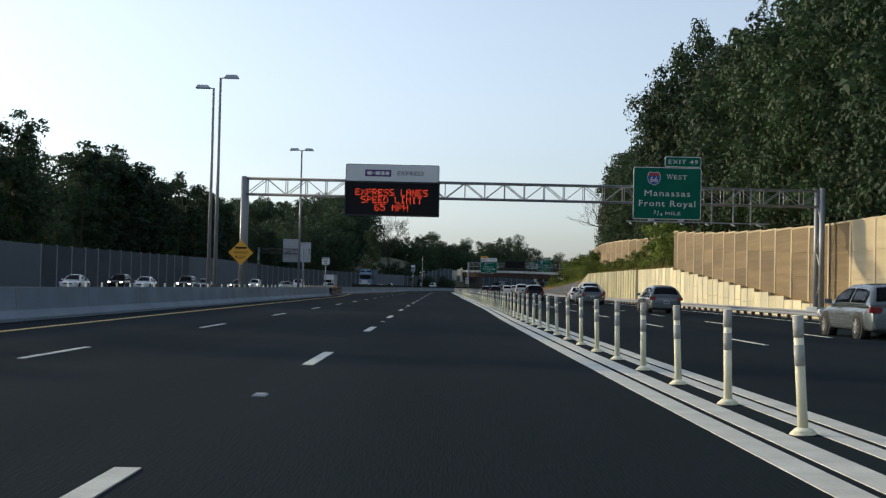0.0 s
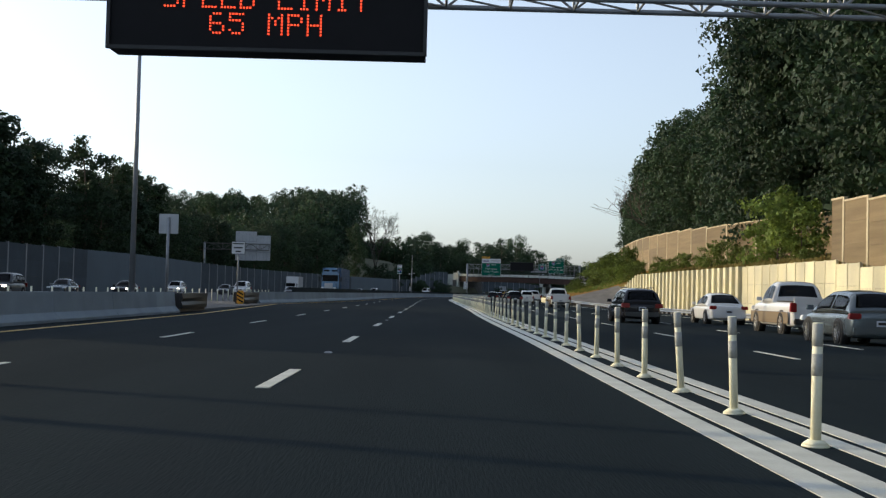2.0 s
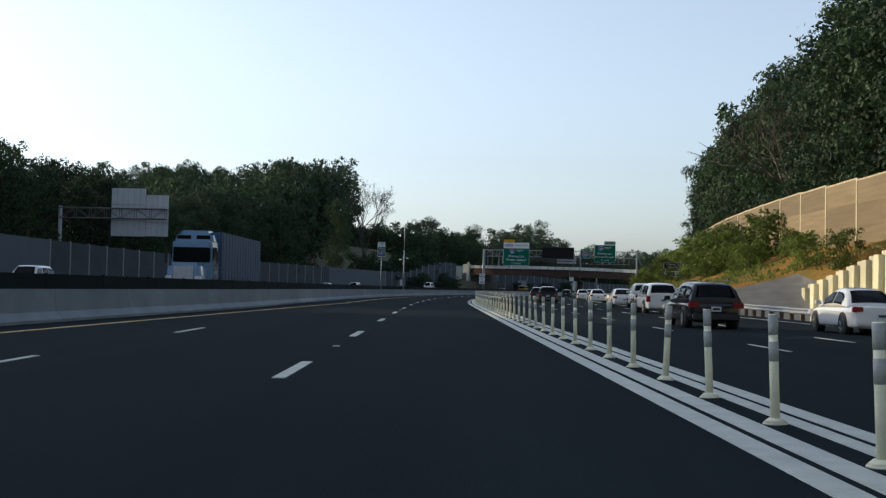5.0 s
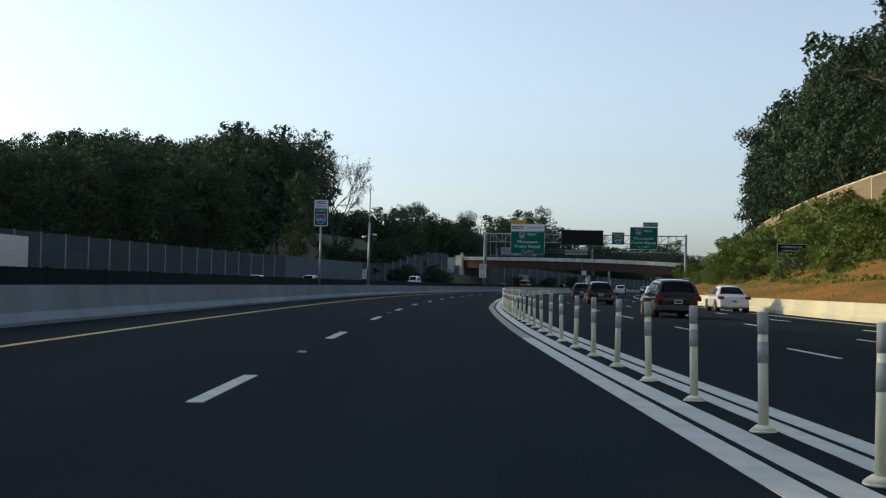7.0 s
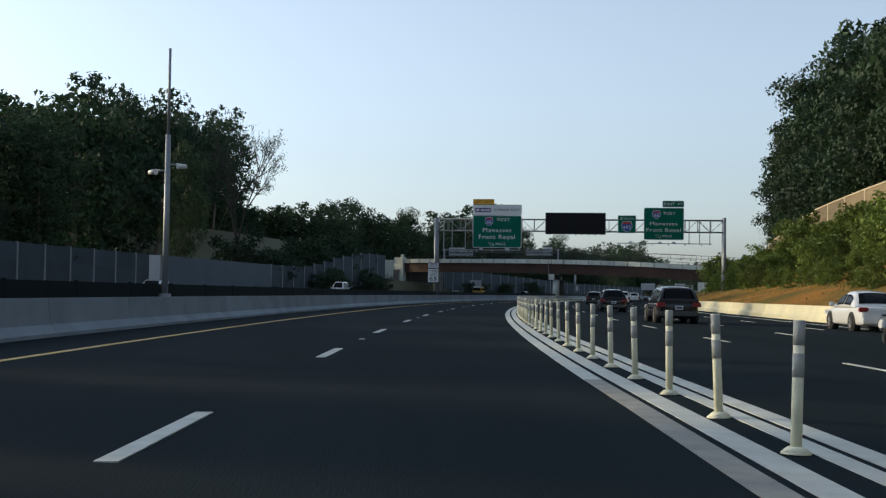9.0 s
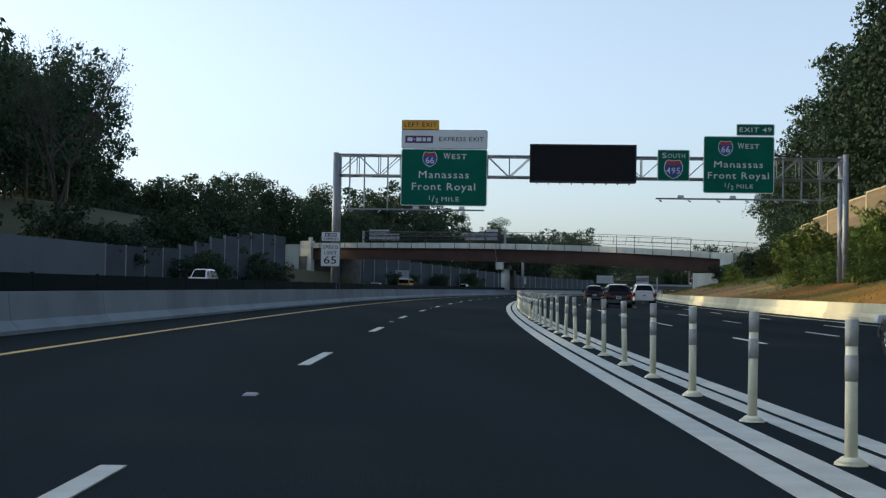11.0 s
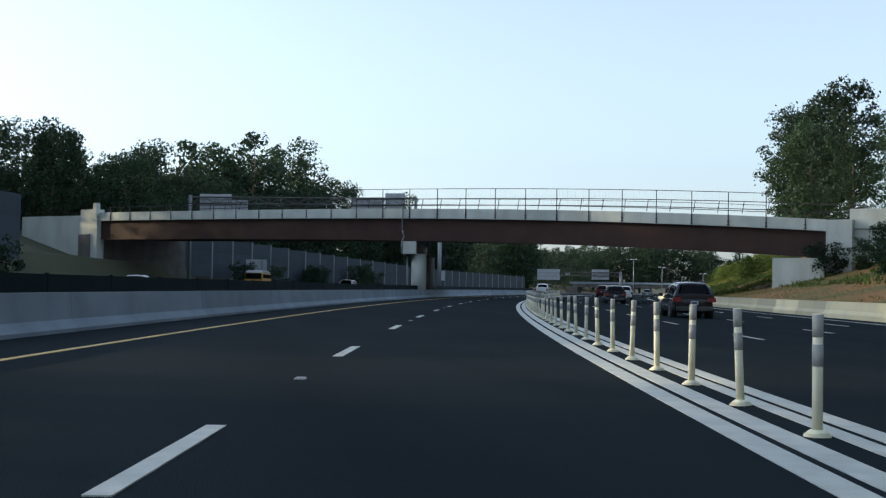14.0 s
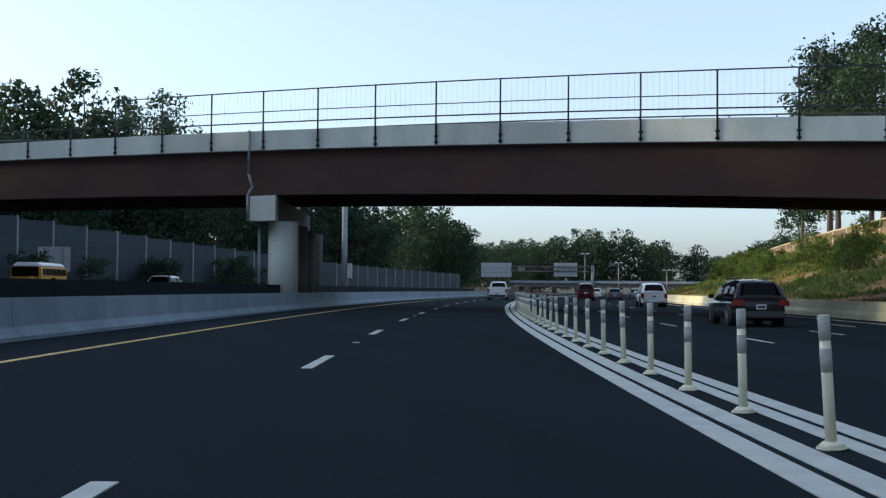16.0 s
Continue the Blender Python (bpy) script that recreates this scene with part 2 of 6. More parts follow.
def lettering(text, size, mat, parent, m, name="lettering", width=None, thick=0.004, align="CENTER"):
    """Words in the built-in font, as a flat mesh in the plane x (across) and z (up), facing -y."""
    cu = bpy.data.curves.new(name, "FONT")
    cu.body, cu.size, cu.extrude, cu.align_x, cu.align_y = text, size, thick, align, "CENTER"
    cu.resolution_u = 2
    cu.space_character = 1.14 if len(text) > 2 else 1.0
    cu.offset = 0.0 if "M" in text else 0.004 * size
    tmp = new("tmp_text", cu)
    bpy.context.view_layer.update()
    me = bpy.data.meshes.new_from_object(tmp)
    me.name = name
    bpy.data.objects.remove(tmp)
    bpy.data.curves.remove(cu)
    me.materials.clear()
    me.materials.append(mat)
    if width:
        xs = [v.co.x for v in me.vertices]
        k = width / (max(xs) - min(xs))
        me.transform(Matrix.Diagonal((k, 1, 1, 1)))
    ob = new(name, me)
    ob.parent = parent
    ob.matrix_basis = m @ pose(0, 0, 0, 90, 0, 0)
    return ob


# ---- ground and roads ----
def verge_drop(s):
    """How far the right verge lies below the road's edge."""
    return float(np.interp(s, [190, 255], [0.45, 0.0]))


def ground_height(s, u):
    if u <= 18.2:
        if u < -49:
            hill = float(np.interp(s, [420, 490, 600, 660], [0, 1, 1, 0])) * min(12.0, 0.30 * max(0.0, -62 - u))
            return min(3.0, 0.10 * (-49 - u)) + hill + float(np.interp(s, [505, 560, 640, 690], [0, 4.0, 3.0, 0]))
        return -0.06 + (fall(u) if u > 0 else 0)
    base = -0.15
    # top of the cutting
    k = np.interp(s, [40, 150, 190, 260, 330, 450, 540, 600, 700, 900], [0.6, 5.2, 5.6, 5.8, 6.2, 6.6, 5.2, 6.0, 6.5, 3.0])
    if s < 255:
        w = float(np.interp(s, [80, 95, 155, 235, 265], [0.2, 0.35, 4.1, 4.1, 0.3]))
        if u < 28.9:
            return base - (verge_drop(s) + 0.1 if u > 19 else 0.0)
        if u < 36.5:
            return w + (max(k, w) - w) * (u - 28.9) / 7.6
        return max(k, w) + min(6.0, 0.15 * (u - 36.5))
    lip = 0.45
    if u < 36.5:
        q = (u - 18.2) / 18.3
        return lip + (k - lip) * (0.55 * q + 0.45 * q * q) + 0.25 * noise.noise(Vector((s * 0.11, u * 0.2, 0)))
    return k + min(6.0, 0.15 * (u - 36.5))


bm = bmesh.new()
us = [-1500, -700, -350, -200, -120, -90, -70, -58, -49.01, -47, -40, -20, 0, 10, 18.15, 18.25, 19.5, 21, 23, 25, 27, 28.85, 28.95, 31, 33, 35, 36.5, 40, 46, 60, 90, 150, 300, 700, 1050]
ss = [-900, -500, -250, -120] + [-60 + 8 * i for i in range(125)] + [1000, 1100, 1300, 1700, 2300, 2900]
grid = [[bm.verts.new(P(s, u, ground_height(s, u))) for u in us] for s in ss]
for a, b in zip(grid, grid[1:]):
    for k in range(len(us) - 1):
        f = bm.faces.new((a[k], a[k + 1], b[k + 1], b[k]))
        f.material_index = (3 if ss[grid.index(a)] > 440 else 2 if ss[grid.index(a)] < 258 and us[k] < 28.9 else 1) if 18 < us[k] < 36 else 0
        f.smooth = True
ground = part("ground", bm, [GRASS, DRY_GRASS, CONCRETE_DARK, GREEN_SLOPE])
tagged(ground, "grassy verge and cutting slope beside the motorway", "ground", kind="stuff")
ground["kind"] = "structure"


def left_edge(s):
    """Where the left barrier's face stands."""
    return float(np.interp(s, [-100, 112, 146, 170, 212, 260, 1000], [-10.1, -10.1, -12.0, -10.4, -8.4, -8.1, -8.1]))


bm = bmesh.new()
n = 250
rows = []
for i in range(n + 1):
    s = -100 + 1100 * i / n
    rows.append([P(s, u, z) for u, z in ((left_edge(s) - 3.0, -0.004), (-6, 0.0), (4, 0.0), (18.1, fall(18.1)), (18.1, -0.4), (left_edge(s) - 3.0, -0.4))])
loft(bm, rows)
road = part("road", bm, ASPHALT)
tagged(road, "dark smooth asphalt motorway with fresh lane markings", "road", kind="structure")
bm = bmesh.new()
along(bm, -100, 1000, [(-46.5, 0.02), (-13.6, 0.02), (-13.6, -0.3), (-46.5, -0.3)], 10)
oncoming = part("oncoming_road", bm, ASPHALT_OLD)
tagged(oncoming, "grey asphalt carriageway for oncoming traffic", "road", kind="structure")


def stripe(name, s0, s1, u0, u1, mat, shift=None, z=0.006):
    bm = bmesh.new()
    lift = z + (fall((u0 + u1) / 2) if u0 > 4 else 0)
    along(bm, s0, s1, [(u0, lift), (u1, lift), (u1, lift - 0.01), (u0, lift - 0.01)], 4.0, shift)
    ob = part(name, bm, mat, road)
    return ob


def yellow_at(s):
    return float(np.interp(s, [-100, 20, 40, 112, 148, 158, 180, 235, 1000], [-8.4, -8.5, -8.75, -9.2, -10.9, -10.2, -8.6, -6.05, -6.05]))


def post_line(s):
    """Where the row of lane posts stands; the four solid lines keep beside it."""
    return float(np.interp(s, [-60, 20, 42, 60, 92, 108, 122, 138, 216, 232, 250, 280, 297, 320, 380, 425, 442, 470, 488, 900],
                           [2.68, 2.66, 2.72, 2.85, 2.84, 2.74, 2.70, 2.81, 2.78, 2.69, 2.52, 2.45, 2.65, 2.70, 2.70, 2.63, 2.59, 2.61, 2.64, 2.62]))


def dash_line(s):
    """Where the dashed line beside the travel lane runs."""
    return float(np.interp(s, [-60, 8, 30, 60, 140, 235, 255, 284, 297, 340, 378, 393, 440, 457, 480, 900],
                           [-1.82, -1.82, -1.72, -1.75, -1.75, -1.80, -1.81, -1.89, -1.77, -1.70, -1.65, -1.78, -1.78, -1.84, -1.78, -1.78]))


for s0, s1, mat in ((-60, 247, PAINT), (247, 301, WORN_PAINT), (301, 900, PAINT)):
    stripe("solid_line", s0, s1, -0.685, -0.455, mat, post_line)
for u0, u1 in ((-0.37, -0.13), (0.13, 0.31), (0.39, 0.60)):
    stripe("solid_line", -60, 900, u0, u1, PAINT, post_line)
stripe("yellow_edge_line", -60, 900, -0.07, 0.07, YELLOW_PAINT, yellow_at)
stripe("solid_line", -60, 900, 15.9, 16.05, PAINT)


# ---- dashes and studs ----
bm = bmesh.new()
box(bm, (0, 0, 0), (0.15, 3.05, 0.01))
DASH = mesh_of("lane_dash", bm, PAINT)
bm = bmesh.new()
box(bm, (0, 0, 0), (0.10, 3.05, 0.01))
DASH_THIN = mesh_of("lane_dash", bm, PAINT)
bm = bmesh.new()
box(bm, (0, 0, 0.008), (0.13, 0.25, 0.016), taper=0.75)
STUD = mesh_of("road_stud", bm, STEEL)


def dash_at(k):
    q = 5.3 + 12.065 * k
    return q + float(np.interp(q, [35, 55, 75, 120, 140, 215, 225, 260, 280, 300, 340, 376, 392, 425, 440, 475, 500, 525], [0, 0.2, 0.25, 0.05, 0.1, -0.4, -0.4, -0.45, -0.1, -0.15, -0.4, -0.45, 0, 0.25, 0.35, 0.5, 0.75, 1.5]))


for k in range(-4, 58):
    s = dash_at(k)
    for u, me in ((-1.78, DASH), (-5.5, DASH_THIN), (6.9, DASH_THIN), (10.4, DASH_THIN), (13.5, DASH_THIN)):
        if u == -5.5 and s > 196:
            continue
        if u > 13 and s < 215:
            continue
        d = part("lane_dash", me, None, road)
        d.matrix_basis = M(s + {6.9: -2.0, 10.4: 4.6, 13.5: 1.6}.get(u, 0), dash_line(s) if u == -1.78 else u, 0.004 + (fall(u) if u > 4 else 0))
    if k % 2 == (s < 200):
        d = part("road_stud", STUD, None, road)
        d.matrix_basis = M(s - 5.9, dash_line(s) + 0.02, 0.0)


# ---- flexible posts between the double lines ----
def post_meshes():
    out = []
    bm = bmesh.new()
    rod(bm, (0, 0, 0), (0, 0, 0.015), 0.105, 0.10, 14)
    rod(bm, (0, 0, 0.015), (0, 0, 0.05), 0.098, 0.055, 14)
    out.append(mesh_of("base", bm, CREAM))
    bm = bmesh.new()
    rod(bm, (0, 0, 0.05), (0, 0, 0.90), 0.039, 0.037, 12)
    bmesh.ops.recalc_face_normals(bm, faces=bm.faces)
    out.append(mesh_of("tube", bm, CREAM))
    for z0, z1 in ((0.515, 0.675), (0.73, 0.895)):
        bm = bmesh.new()
        rod(bm, (0, 0, z0), (0, 0, z1), 0.0405, 0.0405, 12)
        out.append(mesh_of("reflective_band", bm, BAND))
    return out


POST = post_meshes()
rnd = random.Random(4)
for k in range(-8, 262):
    s = 1.7 + 2.416 * k
    s += float(np.interp(s, [0, 9, 23, 41, 58, 89, 104, 120, 136, 214, 232, 247, 277, 440, 454, 470, 486, 502], [0.2, 0.25, 0.0, 0.25, 0.62, 0.66, 0.42, 0.1, 0.42, 0.34, 0.22, 0.1, 0.0, 0.0, 0.1, -0.03, 0.2, 0.02]))
    t = thing("flexible_post", M(s, post_line(s), 0.004) @ pose(0, 0, 0, rnd.gauss(0, 1.3), rnd.gauss(-0.8, 1.3), 0),
              "cream plastic lane post with two grey reflective bands", "lane post", "posts between the lanes")
    for me in POST:
        part(me.name.split(".")[0], me, None, t)

# ---- left concrete barrier ----
BARRIER = [(0.0, 0.0), (0.0, 0.08), (-0.18, 0.26), (-0.24, 0.82), (-0.40, 0.82), (-0.46, 0.26), (-0.64, 0.08), (-0.64, 0.0)]


def barrier_run(name, s0, s1, shift, mat, label, length=6.1, section=BARRIER, lift=0.0):
    top = tagged(new(name), label, "barrier", kind="structure")
    s = s0
    while s < s1:
        e = min(s + length, s1)
        bm = bmesh.new()
        along(bm, s + 0.01, e - 0.01, [(u, z + lift) for u, z in section], 2.1, shift)
        part("barrier_segment", bm, mat, top)
        s = e
    return top


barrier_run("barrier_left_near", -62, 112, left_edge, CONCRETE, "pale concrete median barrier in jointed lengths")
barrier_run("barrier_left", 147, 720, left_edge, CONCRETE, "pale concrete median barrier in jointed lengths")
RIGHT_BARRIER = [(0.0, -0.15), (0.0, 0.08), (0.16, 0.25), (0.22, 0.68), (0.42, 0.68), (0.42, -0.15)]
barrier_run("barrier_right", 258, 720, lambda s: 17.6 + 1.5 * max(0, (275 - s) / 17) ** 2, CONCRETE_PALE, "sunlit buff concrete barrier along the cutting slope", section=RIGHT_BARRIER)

# dark screen behind the left barrier
screen = tagged(new("glare_screen"), "dark green plastic glare screen on the median", "screen", kind="structure")
s = 168.0
while s < 700:
    bm = bmesh.new()
    along(bm, s, s + 4.96, [(-0.03, -0.05), (0.03, -0.05), (0.03, 1.22), (-0.03, 1.22)], 2.5, lambda q: left_edge(q) - 1.7)
    part("panel", bm, GLARE, screen)
    bm = bmesh.new()
    p = P(s, left_edge(s) - 1.7)
    box(bm, (p.x, p.y, 0.6), (0.08, 0.08, 1.3), -math.degrees(heading(s)))
    part("post", bm, GLARE, screen)
    s += 5.0


# ---- noise walls ----
def wall_run(name, s0, s1, u, z_top, z_foot, pitch, panel_mat, post_mat, label, smooth=None, post_w=0.25, thick=0.15, side=-1):
    """Posts with panels between; z_top and z_foot give heights by station, u may be a function."""
    top = tagged(new(name), label, "noise wall", kind="structure")
    uf = u if callable(u) else (lambda q: u)
    s = s0
    while s < s1 - 0.1:
        e = min(s + pitch, s1)
        mid = (s + e) / 2
        zt, zf = z_top(mid), z_foot(mid)
        a, b = P(s, uf(s)), P(e, uf(e))
        mat = smooth[1] if smooth and smooth[0](mid) else panel_mat
        d = (b - a).normalized()
        zc = zf
        rows = 1 if mat is BLUE_WALL else 3
        for r in range(rows):
            h = (zt - zf) / rows
            bm = bmesh.new()
            c = (a + b) / 2
            box(bm, (c.x, c.y, zc + h / 2), ((b - a).length - 0.02, thick, h - 0.015), math.degrees(math.atan2(d.y, d.x)))
            part("wall_panel", bm, mat, top)
            zc += h
        if post_mat is TAN_POST:
            bm = bmesh.new()
            box(bm, (c.x, c.y, zt + 0.05), ((b - a).length + 0.04, thick + 0.12, 0.13), math.degrees(math.atan2(d.y, d.x)))
            part("wall_cap", bm, TAN_POST, top)
        if mat is not BLUE_WALL:
            bm = bmesh.new()
            zp = max(z_top(s - pitch / 2), zt) + 0.08
            box(bm, (a.x, a.y, (zf - 0.3 + zp) / 2), (post_w, 0.34, zp - zf + 0.3), -math.degrees(heading(s)))
            part("wall_post", bm, post_mat, top)
        s = e
    return top


def steps(xs, zs, pitch, s0):
    """Heights that step from panel to panel."""
    return lambda q: float(np.interp(s0 + (math.floor((q - s0) / pitch) + 0.5) * pitch, xs, zs))


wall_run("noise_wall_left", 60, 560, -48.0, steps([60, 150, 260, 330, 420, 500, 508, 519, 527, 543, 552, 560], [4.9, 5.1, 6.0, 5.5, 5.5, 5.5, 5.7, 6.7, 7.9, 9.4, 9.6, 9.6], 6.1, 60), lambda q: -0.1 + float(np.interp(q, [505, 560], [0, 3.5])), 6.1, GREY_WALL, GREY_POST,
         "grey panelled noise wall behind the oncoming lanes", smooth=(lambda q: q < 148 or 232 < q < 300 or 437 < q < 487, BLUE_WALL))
# far left wall beyond the bridge, stepping down
wall_run("noise_wall_ramp", 596, 760, lambda q: float(np.interp(q, [590, 612, 640, 690, 760], [-58, -48, -40, -29, -22])), steps([596, 612, 640, 690, 760], [9.3, 8.0, 6.6, 4.8, 4.2], 4.9, 596), lambda q: float(np.interp(q, [596, 640, 690], [2.6, 1.2, 0.0])), 4.9, GREY_WALL, GREY_POST,
         "grey panelled noise wall stepping down beyond the bridge")
NEAR_FOOT = lambda q: float(np.interp(72 + (math.floor((q - 72) / 4.9) + 0.5) * 4.9, [90, 97, 153], [0.15, 0.45, 4.05]))
wall_run("noise_wall_near", 72, 153, 29.2, steps([72, 95, 115, 135, 153], [6.3, 6.4, 6.9, 7.6, 8.6], 4.9, 72), NEAR_FOOT, 4.9, TAN_WALL, TAN_POST,
         "tall sunlit tan noise wall with pale posts", smooth=(lambda q: q < 86, PALE_WALL))
wall_run("noise_wall_upper", 165, 540, lambda q: float(np.interp(q, [165, 200, 220, 520, 540], [45, 38.5, 36.5, 36.5, 38])),
         steps([165, 220, 250, 290, 350, 440, 480, 520, 540], [10.3, 10.5, 11.3, 12.0, 12.3, 12.2, 11.2, 9.9, 9.8], 10.4, 165), lambda q: ground_height(q, 36.6) - 0.6, 10.4, TAN_WALL, TAN_POST,
         "tan noise wall along the top of the cutting")
wall_run("noise_wall_far", 600, 780, 37.0, steps([600, 780], [8.2, 7.6], 7.3, 600), lambda q: ground_height(q, 36.6) - 0.6, 7.3, TAN_WALL, TAN_POST,
         "tan noise wall beyond the bridge")

# pale retaining wall with upright ribs
ret = tagged(new("retaining_wall"), "sunlit pale concrete retaining wall with upright ribs", "retaining wall", kind="structure")
s = 72.0
while s < 266:
    z = float(np.interp(72 + (math.floor((s + 1.2 - 72) / 4.88) + 0.5) * 4.88 if s < 153 else s + 1.2, [72, 92, 98, 153, 236, 266], [0.25, 0.35, 0.6, 4.15, 4.25, 0.5]))
    rib = s > 175
    a, b = P(s, 28.6), P(s + 2.44, 28.6)
    ang = math.degrees(math.atan2(b.y - a.y, b.x - a.x))
    c = (a + b) / 2
    bm = bmesh.new()
    n = max(1, round((z + 0.7) / 1.4))
    for i in range(n):
        box(bm, (c.x, c.y, -0.9 + (z + 0.9) * (i + 0.5) / n), (2.40, 0.2, (z + 0.9) / n - 0.025), ang)
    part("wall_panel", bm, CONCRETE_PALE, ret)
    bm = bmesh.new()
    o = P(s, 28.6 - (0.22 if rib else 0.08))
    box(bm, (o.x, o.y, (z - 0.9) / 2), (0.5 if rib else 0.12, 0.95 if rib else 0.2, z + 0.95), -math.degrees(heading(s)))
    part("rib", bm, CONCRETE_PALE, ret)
    s += 2.44

# guard rail before the concrete barrier
rail = tagged(new("guard_rail"), "galvanised steel guard rail on timber posts", "guard rail", kind="structure")
GU = lambda q: float(np.interp(q, [20, 100, 260], [19.8, 19.2, 18.0]))
s = 40.0
while s < 262:
    bm = bmesh.new()
    low = verge_drop(s)
    along(bm, s, s + 3.8, [(u, z - low) for u, z in ((0, 0.42), (-0.06, 0.47), (0, 0.54), (0, 0.58), (-0.06, 0.65), (0, 0.72), (0.03, 0.72), (0.03, 0.42))], 3.8, GU)
    part("rail", bm, STEEL, rail)
    for q in (s, s + 1.9):
        bm = bmesh.new()
        p = P(q, GU(q) + 0.14)
        box(bm, (p.x, p.y, 0.15 - low), (0.2, 0.15, 1.1), -math.degrees(heading(q)))
        part("post", bm, BARK, rail)
    s += 3.8


# ---- overhead sign gantries ----
GREEN = material("green_sign_sheeting", (0.004, 0.135, 0.088), 0.6, other=(0.003, 0.108, 0.070), scale=0.8, fine=30, bump=0.02, space="object", spec=0.12)
WHITE = material("white_sign_sheeting", (0.72, 0.74, 0.74), 0.45, other=(0.62, 0.64, 0.64), scale=0.8, fine=30, bump=0.02, space="object")
BLACK = material("black_sign_face", (0.008, 0.008, 0.010), 0.6, scale=2, fine=30, bump=0.02, space="object", spec=0.2)
PURPLE = material("purple_sign_ink", (0.10, 0.03, 0.16), 0.5, scale=2, fine=30, bump=0, space="object")
ORANGE = material("yellow_sign_sheeting", (0.80, 0.40, 0.02), 0.45, other=(0.66, 0.32, 0.02), scale=1, fine=30, bump=0.02, space="object")
BLUE = material("blue_sign_ink", (0.02, 0.07, 0.32), 0.45, scale=2, fine=30, bump=0, space="object")
RED = material("red_sign_ink", (0.45, 0.03, 0.03), 0.45, scale=2, fine=30, bump=0, space="object")
ALU = material("sign_back_aluminium", (0.50, 0.52, 0.54), 0.5, 0.5, scale=1, fine=30, bump=0.05, space="object")


def rounded(bm, x0, z0, x1, z1, y, depth, r=0.1, n=4):
    """A plate with rounded corners, facing -y."""
    pts = []
    for cx, cz, a in ((x1 - r, z1 - r, 0), (x0 + r, z1 - r, 90), (x0 + r, z0 + r, 180), (x1 - r, z0 + r, 270)):
        for k in range(n + 1):
            q = radians(a + 90 * k / n)
            pts.append((cx + r * math.cos(q), cz + r * math.sin(q)))
    loft(bm, [[Vector((x, y, z)) for x, z in pts], [Vector((x, y + depth, z)) for x, z in pts]])


def panel(parent, x0, z0, x1, z1, face, border, y=-0.62, r=0.16, edge=0.05, name="sign_panel", label=""):
    """A sign panel with a border line."""
    bm = bmesh.new()
    rounded(bm, x0, z0, x1, z1, y, 0.06, r)
    ob = part(name, bm, border, parent, label)
    bm = bmesh.new()
    rounded(bm, x0 + edge, z0 + edge, x1 - edge, z1 - edge, y - 0.006, 0.03, max(0.02, r - edge))
    part("sign_face", bm, face, ob)
    return ob


def words(ob, text, x, z, size, mat, y=-0.632, width=None, align="CENTER"):
    lettering(text, size, mat, ob, pose(x, y, z), width=width, align=align)


def small_caps(ob, text, x, z, size, mat, width, y=-0.632):
    """A word whose first letter stands taller than the rest."""
    f = 0.30 if text[0] == "W" else 0.20
    lettering(text[0], size * 1.22, mat, ob, pose(x - width / 2 + f * width / 2, y, z), width=f * width)
    lettering(text[1:], size, mat, ob, pose(x + width / 2 - (0.95 - f) * width / 2, y, z - 0.07 * size), width=(0.95 - f) * width)


def distance(ob, top, foot, x, z, size, width):
    """A distance in miles, with its fraction set slantwise."""
    q = x - width / 2
    words(ob, top, q + 0.05 * width, z + 0.22 * size, size, WHITE)
    words(ob, "/", q + 0.17 * width, z, size * 1.4, WHITE)
    words(ob, foot, q + 0.29 * width, z - 0.22 * size, size, WHITE)
    words(ob, "MILE", x + 0.22 * width, z, size, WHITE, width=0.56 * width)


def shield(ob, x, z, w, number, y=-0.634):
    """A route shield: white edge, blue body, red crown, its number."""
    def outline(k):
        h = w * 1.02
        pts = [(-0.30, 0.5), (0, 0.44), (0.30, 0.5), (0.42, 0.40), (0.5, 0.15), (0.48, -0.1), (0.36, -0.32), (0.18, -0.45), (0, -0.52),
               (-0.18, -0.45), (-0.36, -0.32), (-0.48, -0.1), (-0.5, 0.15), (-0.42, 0.40)]
        return [(x + a * w * k, z + b * h * k) for a, b in pts]
    for nm, mat, k, dy in (("shield_edge", WHITE, 1.0, 0), ("shield_body", BLUE, 0.92, -0.004)):
        bm = bmesh.new()
        loft(bm, [[Vector((a, y + dy, b)) for a, b in outline(k)], [Vector((a, y + dy + 0.006, b)) for a, b in outline(k)]])
        part(nm, bm, mat, ob)
    bm = bmesh.new()
    top = [(-0.27, 0.45), (0, 0.40), (0.27, 0.45), (0.37, 0.36), (0.42, 0.22), (-0.42, 0.22), (-0.37, 0.36)]
    loft(bm, [[Vector((x + a * w, y - 0.008, z + b * w)) for a, b in top], [Vector((x + a * w, y - 0.002, z + b * w)) for a, b in top]])
    part("shield_crown", bm, RED, ob)
    words(ob, number, x, z - 0.10 * w, w * (0.62 if len(number) < 3 else 0.46), WHITE, y - 0.010)


